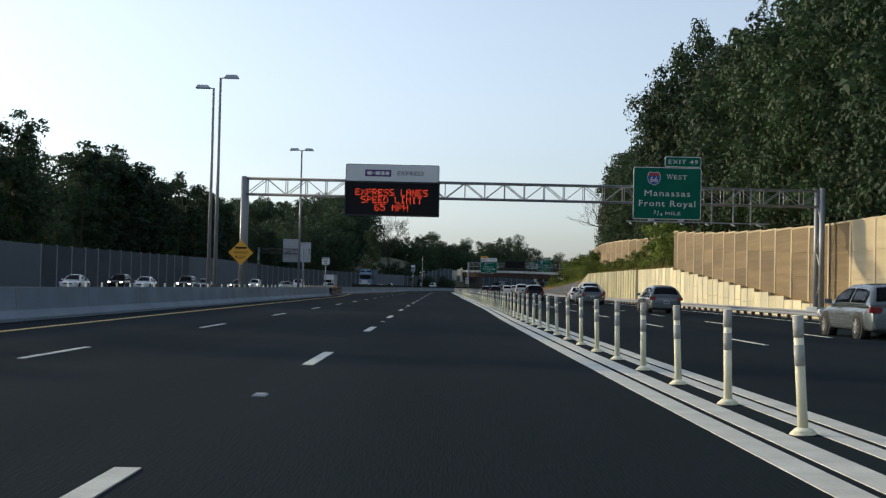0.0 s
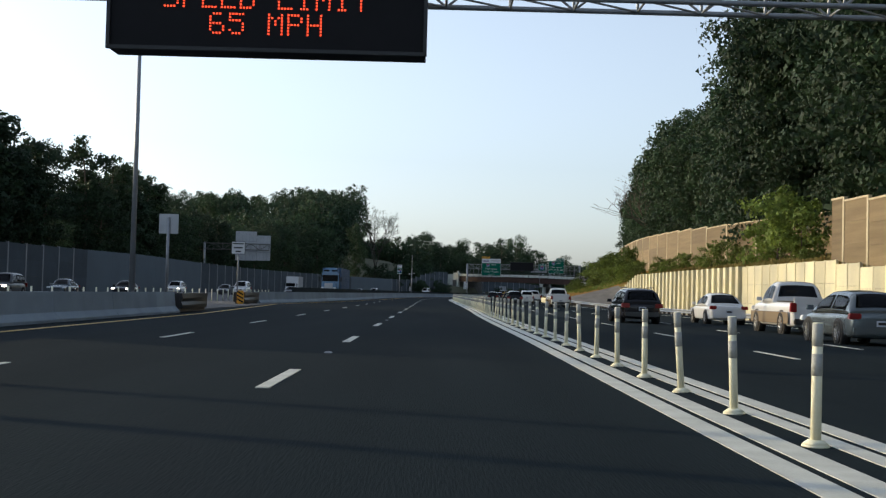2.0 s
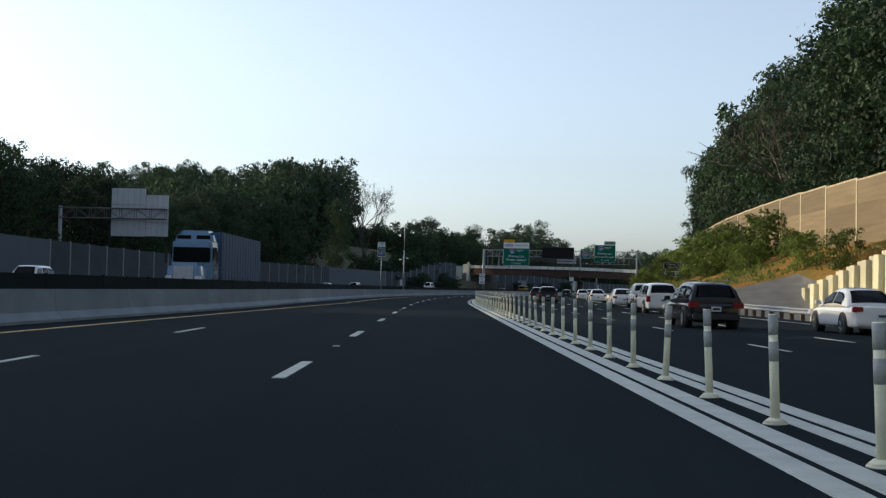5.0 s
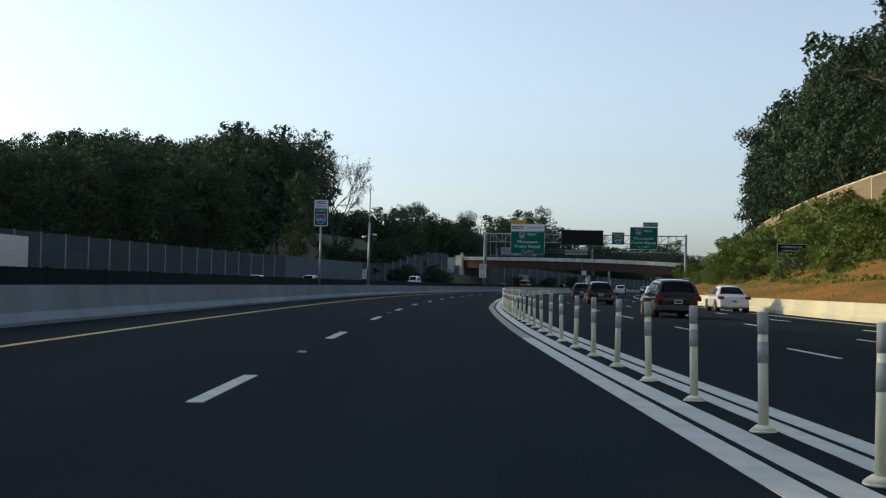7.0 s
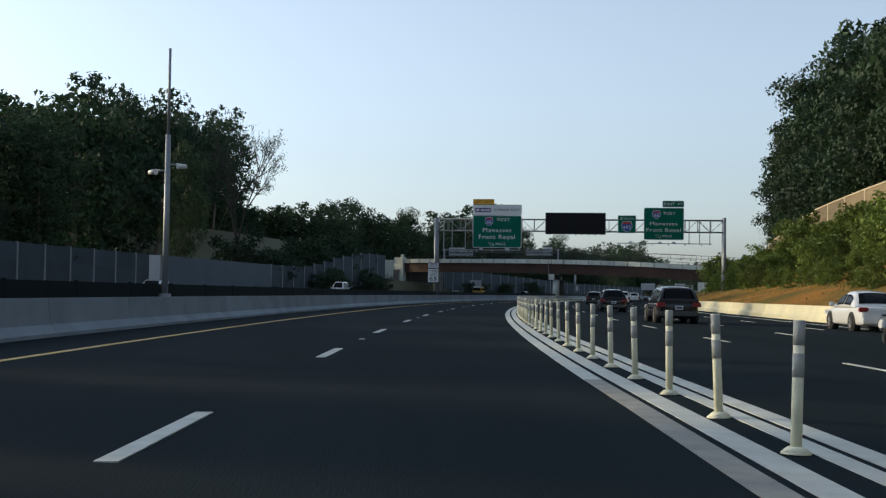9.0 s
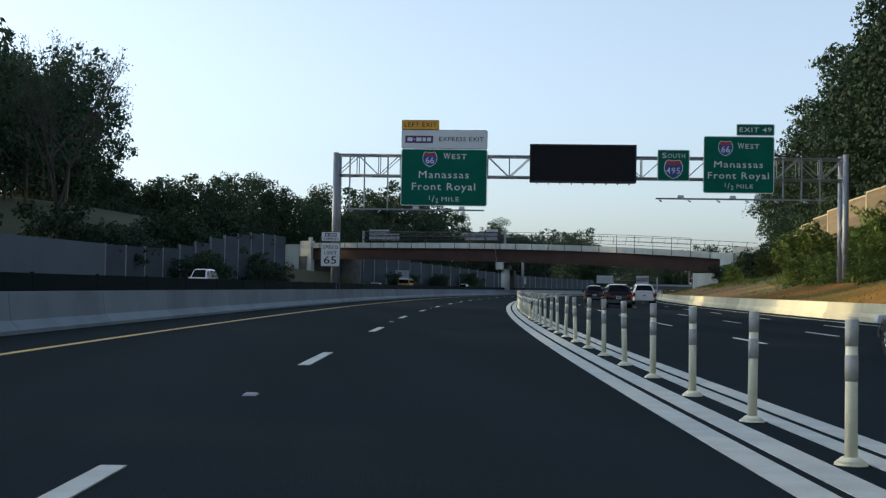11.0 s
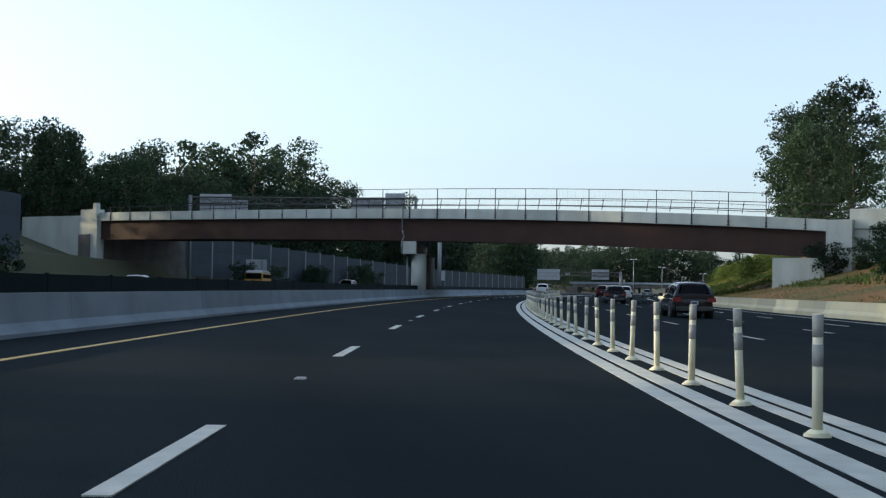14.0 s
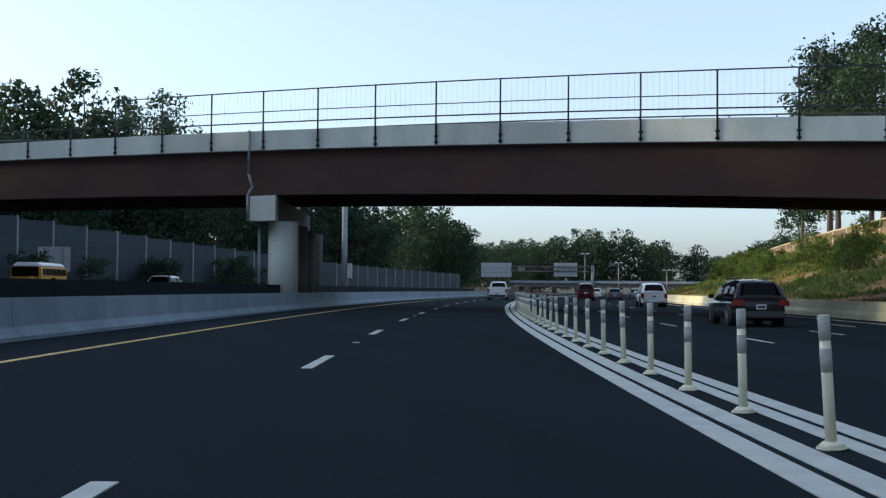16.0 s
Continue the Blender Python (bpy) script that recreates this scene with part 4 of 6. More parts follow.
def tree_meshes(seed, height, spread, leaf, count, mat, crown_from=0.3, limbs=30, loose=0.12):
    """Trunk with limbs; the crown is made of billows at the limbs' ends, with hollows between them."""
    r = random.Random(seed)
    g = np.random.default_rng(seed)
    bm = bmesh.new()
    pts = [Vector((0, 0, -0.6))]
    lean = Vector((r.uniform(-0.05, 0.05), r.uniform(-0.05, 0.05), 1))
    for k in range(1, 7):
        pts.append(pts[-1] + lean * (height * 0.90 / 6) + Vector((r.gauss(0, 0.12), r.gauss(0, 0.12), 0)) * (height / 20))
    rad = height * 0.016
    for k in range(6):
        rod(bm, pts[k], pts[k + 1], rad * (1 - k / 6.6), rad * (1 - (k + 1) / 6.6), 7, cap=False)
    clumps = []
    for k in range(limbs):
        q = crown_from + (0.96 - crown_from) * (k + r.random()) / limbs
        i = min(5, int(q * 6))
        base = pts[i].lerp(pts[i + 1], q * 6 - i)
        ang = k * 2.399 + r.uniform(-0.5, 0.5)
        f = (1.0 - q) / (1.0 - crown_from)
        shape = math.sqrt(max(0.08, 1 - ((f - 0.52) / 0.60) ** 2))
        ln = spread * shape * r.uniform(0.55, 0.92)
        tip = base + Vector((math.cos(ang), math.sin(ang), r.uniform(0.05, 0.55))) * ln
        mid = base.lerp(tip, 0.5) + Vector((0, 0, ln * 0.08))
        rod(bm, base, mid, rad * 0.34 * (1.1 - q), rad * 0.2 * (1.1 - q), 5, cap=False)
        rod(bm, mid, tip, rad * 0.2 * (1.1 - q), rad * 0.05, 4, cap=False)
        big = spread * r.uniform(0.28, 0.46)
        clumps.append((tip, big, 1.0))
        for _ in range(3):
            off = Vector((r.gauss(0, 1), r.gauss(0, 1), r.gauss(0.25, 0.8))).normalized()
            clumps.append((tip + off * big * r.uniform(0.6, 1.1), big * r.uniform(0.35, 0.65), 1.0))
        clumps.append((base.lerp(tip, 0.45), big * 0.9, 0.45))
    clumps.append((pts[-1] + Vector((0, 0, 0.03 * height)), spread * 0.26, 1.0))
    trunk = mesh_of("trunk", bm, BARK)
    rr = np.array([q for _, q, _ in clumps])
    w = rr ** 2 * np.array([k for _, _, k in clumps])
    pick = g.choice(len(clumps), size=count, p=w / w.sum())
    d = g.normal(size=(count, 3))
    d[:, 2] = np.where(d[:, 2] < -0.4, d[:, 2] * g.choice((-1, 0.6), count), d[:, 2])
    d /= np.linalg.norm(d, axis=1, keepdims=True)
    far = g.random(count) ** 0.30 * (1 + (g.random(count) < loose) * g.random(count) * 0.45)
    cen = np.array([tuple(c) for c, _, _ in clumps])[pick] + d * (far * rr[pick])[:, None] * np.array([1, 1, 0.8])
    sizes = leaf * g.uniform(0.6, 1.35, count)
    return trunk, leaf_mesh("crown", cen, sizes, mat, seed + 1, d)


def bare_tree(seed, leaves=5000, bark=None):
    """A tree whose many forked boughs show through a thin crown."""
    r = random.Random(seed)
    bm = bmesh.new()
    tips = []

    def grow(p, d, ln, rad, depth):
        q = p + d * ln
        rod(bm, p, q, rad, rad * 0.68, 6 if depth < 3 else 4, cap=False)
        if depth > 2:
            tips.append(q)
        if depth == 6:
            return
        for k in range(3 if depth < 3 else 2):
            e = (d + Vector((r.gauss(0, 0.5), r.gauss(0, 0.5), r.gauss(0.12, 0.2)))).normalized()
            grow(q, e, ln * r.uniform(0.66, 0.92), rad * 0.68, depth + 1)

    grow(Vector((0, 0, -0.5)), Vector((0.02, 0, 1)).normalized(), 7.5, 0.42, 0)
    mean = sum(tips, Vector()) / len(tips)
    for v in [v.co for v in bm.verts] + tips:
        v.x, v.y = v.x - mean.x * v.z / mean.z, v.y - mean.y * v.z / mean.z
    k = 31.0 / max(q.z for q in tips)
    for v in [v.co for v in bm.verts] + tips:
        v.x, v.y, v.z = v.x * k * 0.74, v.y * k * 0.74, v.z * k
    trunk = mesh_of("trunk", bm, bark or TWIG)
    if not leaves:
        return trunk, None
    g = np.random.default_rng(seed)
    t = np.array([tuple(q) for q in tips])
    n = leaves
    leafy = t[g.random(len(t)) < 0.5]
    return trunk, leaf_mesh("crown", leafy[g.integers(0, len(leafy), n)] + g.normal(size=(n, 3)) * 0.5, 0.30 * g.uniform(0.6, 1.3, n), LEAF_A, seed + 1)


# gaps in the left wood, down which the low sun shines: a lit spot and half the gap's width
GAP_DIR = Vector((SUN_FROM.x, SUN_FROM.y, 0)).normalized()
GAPS = [(P(421, 2.5), 12.5), (P(391, 2.5), 4.0), (P(41, 2.5), 5.0), (P(77, 1.5), 9.0), (P(140, 1.5), 8.0), (P(209, 1.5), 5.0), (Vector((20.7, 593.1, 0)), 3.5)]


def in_gap(s, u):
    p = P(s, u)
    return any(abs((p - q).x * GAP_DIR.y - (p - q).y * GAP_DIR.x) < w and (p - q).dot(GAP_DIR) > 0 for q, w in GAPS)


KINDS = {
    "big": [tree_meshes(11, 24, 5.4, 0.42, 7400, LEAF_A, 0.22), tree_meshes(12, 26, 5.0, 0.42, 7400, LEAF_B, 0.25), tree_meshes(13, 22, 5.8, 0.42, 7400, LEAF_A, 0.18),
            tree_meshes(14, 25, 4.6, 0.42, 7000, LEAF_B, 0.3)],
    "far": [tree_meshes(21, 22, 6.0, 0.66, 2500, LEAF_A, 0.15, 24), tree_meshes(22, 24, 5.6, 0.66, 2500, LEAF_B, 0.15, 24), tree_meshes(23, 20, 6.4, 0.66, 2500, LEAF_B, 0.12, 24)],
    "slim": [tree_meshes(31, 19, 3.0, 0.36, 5200, LEAF_A, 0.25, 16, 0.3), tree_meshes(32, 17, 2.7, 0.36, 4800, LEAF_B, 0.3, 16, 0.3)],
    "bush": [tree_meshes(41, 3.4, 1.9, 0.22, 1800, LEAF_C, 0.05, 12, 0.25), tree_meshes(42, 2.6, 1.8, 0.22, 1600, LEAF_C, 0.05, 12, 0.25), tree_meshes(43, 4.2, 1.9, 0.22, 1900, LEAF_C, 0.08, 13, 0.25)],
    "full": [tree_meshes(61, 25, 6.0, 0.41, 11000, LEAF_A, 0.11, 26), tree_meshes(62, 23, 6.4, 0.41, 11000, LEAF_B, 0.13, 26), tree_meshes(63, 26, 5.6, 0.41, 10600, LEAF_A, 0.12, 26)],
    "under": [tree_meshes(71, 7.5, 3.6, 0.36, 2600, LEAF_A, 0.03, 14), tree_meshes(72, 6.5, 3.4, 0.36, 2400, LEAF_B, 0.03, 14)],
    "sparse": [bare_tree(51)],
    "dead": [bare_tree(53, 0, BARK)],
}
LABELS = {"full": ("tall broad-crowned tree above the noise wall", "tree", "trees along the motorway"), "under": ("low dark green shrubby tree below taller trees", "tree", "low trees along the motorway"), "big": ("tall leafy roadside tree with dark green crown", "tree", "trees along the motorway"), "far": ("leafy green tree in a distant wood", "tree", "trees of the distant wood"),
          "slim": ("slender young tree with loose green crown", "tree", "trees along the motorway"), "bush": ("bright green bush on the cutting slope", "bush", "bushes on the slope"),
          "dead": ("dead tree with bare pale boughs above the noise wall", "tree", ""), "sparse": ("half-bare tree with thin crown and open branches", "tree", "")}
rnd = random.Random(9)
WOOD = []


def plant(kind, s, u, z, scale=1.0, squash=1.0):
    tr, cr = rnd.choice(KINDS[kind])
    if u < -40 and kind != "sparse" and in_gap(s, u):
        scale = min(scale, 0.42)
    if kind == "far":
        WOOD.append((tr, cr, M(s, u, z, rnd.uniform(0, 360)) @ Matrix.Diagonal((scale * squash, scale * squash, scale, 1))))
        return
    lab, cat, grp = LABELS[kind]
    t = thing("bush" if kind == "bush" else "tree", M(s, u, z, rnd.uniform(0, 360)) @ Matrix.Diagonal((scale * squash, scale * squash, scale, 1)), lab, cat, grp)
    part("trunk", tr, None, t)
    if cr:
        part("crown", cr, None, t)


# left wood behind the noise wall; near stretch, unseen, added to shade the road
TALL = lambda s: float(np.interp(s, [-150, 150, 200, 226, 250, 262, 280, 335, 350, 366, 386, 403, 434, 456, 470], [17, 20, 20, 19, 17, 19, 17.8, 16.6, 16.0, 17, 20.5, 22, 26.5, 28, 31])) / 24
s = -30.0
while s < 466:
    h = TALL(s)
    near = s > 60
    if s < 419:
        plant("big" if near else "far", s, rnd.uniform(-54, -51.5), 0.3, h * rnd.uniform(0.85, 1.05))
    if rnd.random() < 0.85 and 200 < s < 429:
        plant("far", s + rnd.uniform(-3, 3), rnd.uniform(-62, -57.5), 1.0, h * 1.08 * rnd.uniform(0.9, 1.08))
    if s > 400:
        plant("far", s + rnd.uniform(-3, 3), rnd.uniform(-72, -64), 1.5, h * 1.08 * rnd.uniform(0.95, 1.08))
    if 125 < s < 240:
        plant("far", s, rnd.uniform(-70, -58), 0.8, h * rnd.uniform(0.8, 1.0))
    if s > 180 and rnd.random() < 0.6:
        plant("far", s + rnd.uniform(-3, 3), rnd.uniform(-80, -68), 2.0, h * rnd.uniform(1.0, 1.12))
    s += rnd.uniform(5.2, 7.4) if near else 9.0
for s, u, k in ((134, -51, 1.05), (147, -52, 1.18), (162, -51, 1.22), (180, -51, 1.25), (207, -52, 1.22), (216, -52, 1.2), (243, -51.5, 1.28), (268, -52, 1.1), (274, -54, 1.25), (281, -53, 1.1)):
    plant("slim", s, u, 0.4, k, 1.1)
plant("big", 458, -73, 1.0, 1.15)
plant("big", 466, -55.0, 0.6, 1.02, 0.62)
plant("sparse", 489, -55.0, 0.8, 0.98, 0.68)
# wooded rise behind
for k in range(90):
    s, u = rnd.uniform(485, 618), rnd.uniform(-126, -62)
    if u < float(np.interp(s, [485, 520, 560, 600, 620], [-70, -80, -92, -106, -115])):
        z = ground_height(s, u) - 0.3
        plant("far", s, u, z, (float(np.interp(s, [485, 560, 620], [35, 45, 48])) - z) / 22 * rnd.uniform(0.9, 1.05), 0.85)
# wood on the back of the rise
rise_rnd = random.Random(77)
for k in range(46):
    s, u = rise_rnd.uniform(500, 560), rise_rnd.uniform(-205, -112)
    z = ground_height(s, u)
    plant("far", s, u, z - 0.3, (float(np.interp(s, [500, 560], [38, 45])) - z) / 22 * rise_rnd.uniform(0.9, 1.03), 0.85)
# taller loose trees that stand out of the left wood
for s, u, k in ((185, -53, 1.22), (192, -54, 1.28), (199, -53, 1.3), (205, -54, 1.32), (228, -53.5, 1.24), (255, -53, 1.2), (263, -53, 1.24), (269, -54, 1.16), (276, -53, 1.14)):
    plant("slim", s, u, 0.4, k, 1.45 if s < 230 else 1.2)
# unseen woods added behind the start to block low sky; woods beside the ramp
for k in range(14):
    plant("far", -50 + 8 * k, rnd.uniform(42, 50), 1.0, rnd.uniform(1.0, 1.3))
for k in range(15):
    plant("far", rnd.uniform(-330, -290), -75 + 10 * k, 0.0, rnd.uniform(0.9, 1.2))
for k in range(40):
    s = rnd.uniform(606, 735)
    plant("far", s, float(np.interp(s, [596, 612, 640, 690, 760], [-58, -48, -40, -29, -22])) - rnd.uniform(6, 16), 0.5, rnd.uniform(0.55, 0.85))
# low growth along the ramp
for k in range(34):
    s = rnd.uniform(484, 560)
    plant("under", s, rnd.uniform(-58, -51.5), ground_height(s, -53) - 0.2, rnd.uniform(0.9, 1.5))
for k in range(12):
    s = rnd.uniform(505, 556)
    plant("under", s, rnd.uniform(-46.5, -43.5), -0.1, rnd.uniform(0.45, 0.85))
for k in range(10):
    s = rnd.uniform(616, 660)
    plant("under", s, float(np.interp(s, [600, 660], [-47, -34])) + rnd.uniform(0, 2), 0.0, rnd.uniform(0.4, 0.7))
# left wood beyond the bridge
for k in range(44):
    s = rnd.uniform(560, 720)
    u = rnd.uniform(-130, -88) if s < 640 else rnd.uniform(-135, -56)
    plant("far", s, u, 2.0, rnd.uniform(1.0, 1.25))
for s, u, k in ((612, -60, 0.9), (608, -68, 1.0), (600, -76, 0.95), (592, -86, 0.95), (582, -94, 0.95), (574, -104, 0.95), (624, -56, 0.7), (618, -72, 0.9), (632, -62, 0.75), (640, -58, 0.8), (655, -74, 1.05), (668, -82, 1.2), (684, -68, 1.25), (697, -62, 1.35), (712, -54, 1.0), (676, -104, 1.35), (640, -95, 1.2), (690, -140, 1.3), (725, -46, 0.95), (700, -40, 0.75), (716, -36, 0.8)):
    plant("big", s, u, 1.0, k * 1.02)
s = 730.0
while s < 1000:
    plant("far", s, rnd.uniform(-52, -36), 0.0, rnd.uniform(0.6, 0.85))
    plant("far", s, rnd.uniform(-90, -60), 0.0, rnd.uniform(0.8, 1.1))
    s += rnd.uniform(12, 18)
# right wood above the cutting
s = 40.0
while s < 545:
    z = ground_height(s, 42)
    k = float(np.interp(s, [40, 130, 165, 190, 215, 240, 270, 330, 400, 470, 545], [1.3, 1.4, 1.35, 1.35, 1.12, 1.05, 1.14, 1.1, 1.2, 1.28, 1.0]))
    plant("full", s, rnd.uniform(42, 44.5) + float(np.interp(s, [260, 300, 420, 460], [0, 1.6, 1.6, 0])), z - 0.3, k * rnd.uniform(0.85, 1.05))
    plant("far", s + rnd.uniform(-3, 3), rnd.uniform(47, 53), z + 0.6, 1.1 * k * rnd.uniform(0.95, 1.1))
    plant("under", s + rnd.uniform(-3, 3), rnd.uniform(44, 46.5), z, rnd.uniform(0.8, 1.2))
    s += rnd.uniform(6.8, 9.0)
for s, u, k in ((203, 40.5, 1.36), (206, 41, 1.55), (198, 42, 1.6), (211, 41, 1.34), (197, 43, 1.36), (188, 45, 1.3)):
    plant("full", s, u, ground_height(s, u), k, 0.72 if k > 1.5 else 1.0)
for s, u, k in ((317, 41.0, 0.72),):
    plant("dead", s, u, ground_height(s, u), k, 1.3)
# right wood beyond the bridge
for s, u, k in ((628, 45, 0.78), (572, 52, 0.95), (584, 50, 0.85), (560, 49, 1.0), (598, 52, 0.8), (610, 48, 0.75), (640, 47, 1.15), (655, 42, 1.1), (668, 46, 1.2), (682, 42, 1.2), (700, 46, 1.25), (722, 48, 1.2), (614, 58, 0.75), (745, 46, 1.1)):
    plant("big", s, u, ground_height(s, u), k)
s = 760.0
while s < 960:
    plant("far", s, rnd.uniform(40, 54), 2.0, rnd.uniform(0.5, 0.75))
    s += rnd.uniform(12, 18)
# woods flanking the far bridge
for k in range(34):
    u = -74 + 3.2 * k + rnd.uniform(-1.5, 1.5)
    if not -27 < u < 27:
        plant("far", rnd.uniform(788, 830), u, 0.0, float(np.interp(u, [-74, -56, -44, -28, 0, 28, 45], [20, 23, 23, 17, 16, 10, 10])) / 20.5 * rnd.uniform(0.9, 1.05))
# far wood across the road's end
for k in range(46):
    u = -75 + 2.6 * k + rnd.uniform(-1, 1)
    plant("far", rnd.uniform(950, 985), u, 0.0, float(np.interp(u, [-75, -50, -27, -4, 12, 45], [0.95, 0.95, 1.1, 0.85, 0.75, 0.6])) * rnd.uniform(0.9, 1.05))
# bushes on the cutting slope
for k in range(160):
    s = 285 + 165 * rnd.random() ** 0.85
    u = 36 - (6 + 6 * min(1, (s - 285) / 60)) * rnd.random() ** 1.2
    plant("bush", s, u, ground_height(s, u) - 0.15, rnd.choice((0.6, 0.8, 1.0, 1.2, 1.5)) * rnd.uniform(0.85, 1.15) * (1.0 if u > 30 else 0.72), rnd.uniform(0.9, 1.25))
for s, u, k in ((181, 33, 2.0), (176.5, 34, 1.5), (186, 33.5, 1.2), (196, 33, 0.7), (206, 33.5, 1.0), (209, 33, 0.8), (214, 33, 0.6), (150, 34, 0.9), (162, 33.5, 0.8), (168, 32, 0.5), (222, 33, 0.9), (240, 32, 0.8), (255, 31, 0.9), (262, 30, 0.9), (232, 34, 0.7), (246, 34, 0.8), (226, 31, 0.7)):
    plant("bush", s, u, ground_height(s, u) - 0.15, k)
for k in range(46):
    s = rnd.uniform(445, 556)
    u = rnd.uniform(27, 35)
    plant("bush", s, u, ground_height(s, u) - 0.15, rnd.uniform(0.45, 0.85))
shrub_rnd = random.Random(31)
for k in range(26):
    s, u = shrub_rnd.uniform(488, 552), shrub_rnd.uniform(27.5, 35)
    plant("under", s, u, ground_height(s, u) - 0.2, shrub_rnd.uniform(0.32, 0.55), 1.1)
for k in range(60):
    s = rnd.uniform(600, 720)
    u = rnd.uniform(27, 35)
    plant("bush", s, u, ground_height(s, u) - 0.15, rnd.uniform(0.45, 0.85))


g = np.random.default_rng(77)
n = 30000
ts, tu = g.uniform(258, 560, n), 18.6 + 14 * g.random(n) ** 1.2
cen = np.array([tuple(P(a, b, ground_height(a, b) + 0.05)) for a, b in zip(ts, tu)])
size = 0.10 * g.uniform(0.5, 1.4, (n, 1))
lean = g.normal(size=(n, 3)) * np.array((0.45, 0.45, 0.0)) + np.array((0, 0, 1))
side = g.normal(size=(n, 3)) * np.array((1, 1, 0.1)) * 0.14
blade = np.stack([cen - side * size, cen + side * size, cen + lean * size], 1).reshape(-1, 3)
tufts = bpy.data.meshes.new("grass_tufts")
tufts.from_pydata(blade.tolist(), [], np.arange(3 * n).reshape(-1, 3).tolist())
tufts.materials.append(TUFT)
tagged(new("grass_tufts", tufts), "dry orange-brown grass tufts on the cutting slope", "grass", kind="stuff")


def weeds(name, mat, label, seed, count, s_range, u_range, tall):
    """Loose weeds and grass in drifts: a fan of blades each, joined as stuff."""
    g = np.random.default_rng(seed)
    ws, wu = g.uniform(*s_range, count * 3), g.uniform(*u_range, count * 3)
    keep = np.array([noise.noise(Vector((a * 0.10, b * 0.22, seed))) + 0.35 * g.random() > 0.12 for a, b in zip(ws, wu)])
    ws, wu = ws[keep][:count], wu[keep][:count]
    cen = np.array([tuple(P(a, b, ground_height(a, b) - 0.03)) for a, b in zip(ws, wu)]).repeat(5, 0)
    m = len(cen)
    cen = cen + g.normal(size=(m, 3)) * np.array((0.16, 0.16, 0.0))
    size = tall * g.uniform(0.35, 1.3, (m, 1))
    lean = g.normal(size=(m, 3)) * np.array((0.4, 0.4, 0.0)) + np.array((0, 0, 1))
    side = g.normal(size=(m, 3)) * np.array((1, 1, 0.1)) * 0.16
    v = np.stack([cen - side * size, cen + side * size, cen + lean * size], 1).reshape(-1, 3)
    me = bpy.data.meshes.new(name)
    me.from_pydata(v.tolist(), [], np.arange(3 * m).reshape(-1, 3).tolist())
    me.materials.append(mat)
    tagged(new(name, me), label, "weeds", kind="stuff")


weeds("green_weeds", LEAF_C, "bright green weeds in drifts on the slope", 5, 6500, (560, 720), (19.5, 35), 0.30)
weeds("dry_weeds", TUFT, "straw-coloured dry grass on the slope", 6, 4000, (560, 720), (18.6, 30), 0.18)
weeds("roadside_weeds", LEAF_C, "green weeds among dry grass on the cutting", 7, 4000, (262, 560), (24, 35), 0.32)
weeds("terrace_grass", TUFT, "dry grass above the retaining wall", 8, 5000, (150, 262), (29.3, 36), 0.30)


def join_wood(name, label):
    """The distant trees as one mesh of stuff."""
    vs, loops, starts, mats, nv, nl = [], [], [], [], 0, 0
    for tr, cr, m in WOOD:
        a = np.array(m)
        for k, me in ((1, tr), (0, cr)):
            v = np.empty(3 * len(me.vertices), np.float32)
            me.vertices.foreach_get("co", v)
            vs.append(v.reshape(-1, 3) @ a[:3, :3].T + a[:3, 3])
            li = np.empty(len(me.loops), np.int32)
            me.loops.foreach_get("vertex_index", li)
            loops.append(li + nv)
            st = np.empty(len(me.polygons), np.int32)
            me.polygons.foreach_get("loop_start", st)
            starts.append(st + nl)
            mi = 2 if k else (0 if cr.materials[0] is LEAF_A else 1)
            mats.append(np.full(len(st), mi, np.int32))
            nv += len(me.vertices)
            nl += len(li)
    me = bpy.data.meshes.new(name)
    v, l, st, mi = (np.concatenate(q) for q in (vs, loops, starts, mats))
    me.vertices.add(len(v))
    me.vertices.foreach_set("co", v.astype(np.float32).ravel())
    me.loops.add(len(l))
    me.loops.foreach_set("vertex_index", l)
    me.polygons.add(len(st))
    me.polygons.foreach_set("loop_start", st)
    me.update(calc_edges=True)
    for x in (LEAF_A, LEAF_B, BARK):
        me.materials.append(x)
    me.polygons.foreach_set("material_index", mi)
    tagged(new(name, me), label, "wood", kind="stuff")


join_wood("distant_wood", "dark green mixed wood behind the motorway")


# ---- vehicles ----
def paint(name, col, rough=0.14, metal=0.0):
    return material(name, col, rough, metal, scale=1.0, fine=6, vary=0.12, bump=0, space="object", coat=0.15 if max(col) < 0.1 else 0.4, spec=0.3 if max(col) < 0.1 else 0.5)


CAR_WHITE, CAR_SILVER, CAR_BLACK = paint("white_car_paint", (0.70, 0.71, 0.71)), paint("silver_car_paint", (0.12, 0.148, 0.165), 0.25, 0.4), paint("black_car_paint", (0.012, 0.012, 0.016))
CAR_TAN, CAR_GREY, CAR_WINE, CAR_BLUE = paint("tan_car_paint", (0.30, 0.24, 0.17)), paint("grey_car_paint", (0.08, 0.085, 0.09), 0.3, 0.4), paint("wine_car_paint", (0.06, 0.010, 0.012)), paint("blue_truck_paint", (0.10, 0.22, 0.36))
GLASS = material("dark_glass", (0.006, 0.008, 0.010), 0.08, scale=1, fine=4, bump=0, space="object", spec=0.3)
RUBBER = material("tyre_rubber", (0.016, 0.016, 0.016), 0.85, scale=8, fine=40, bump=0.1, space="object")
RIM = material("alloy_rim", (0.50, 0.51, 0.53), 0.35, 0.8, scale=8, fine=40, bump=0, space="object")
TRIM = material("black_trim", (0.02, 0.02, 0.021), 0.6, scale=6, fine=40, bump=0.02, space="object")
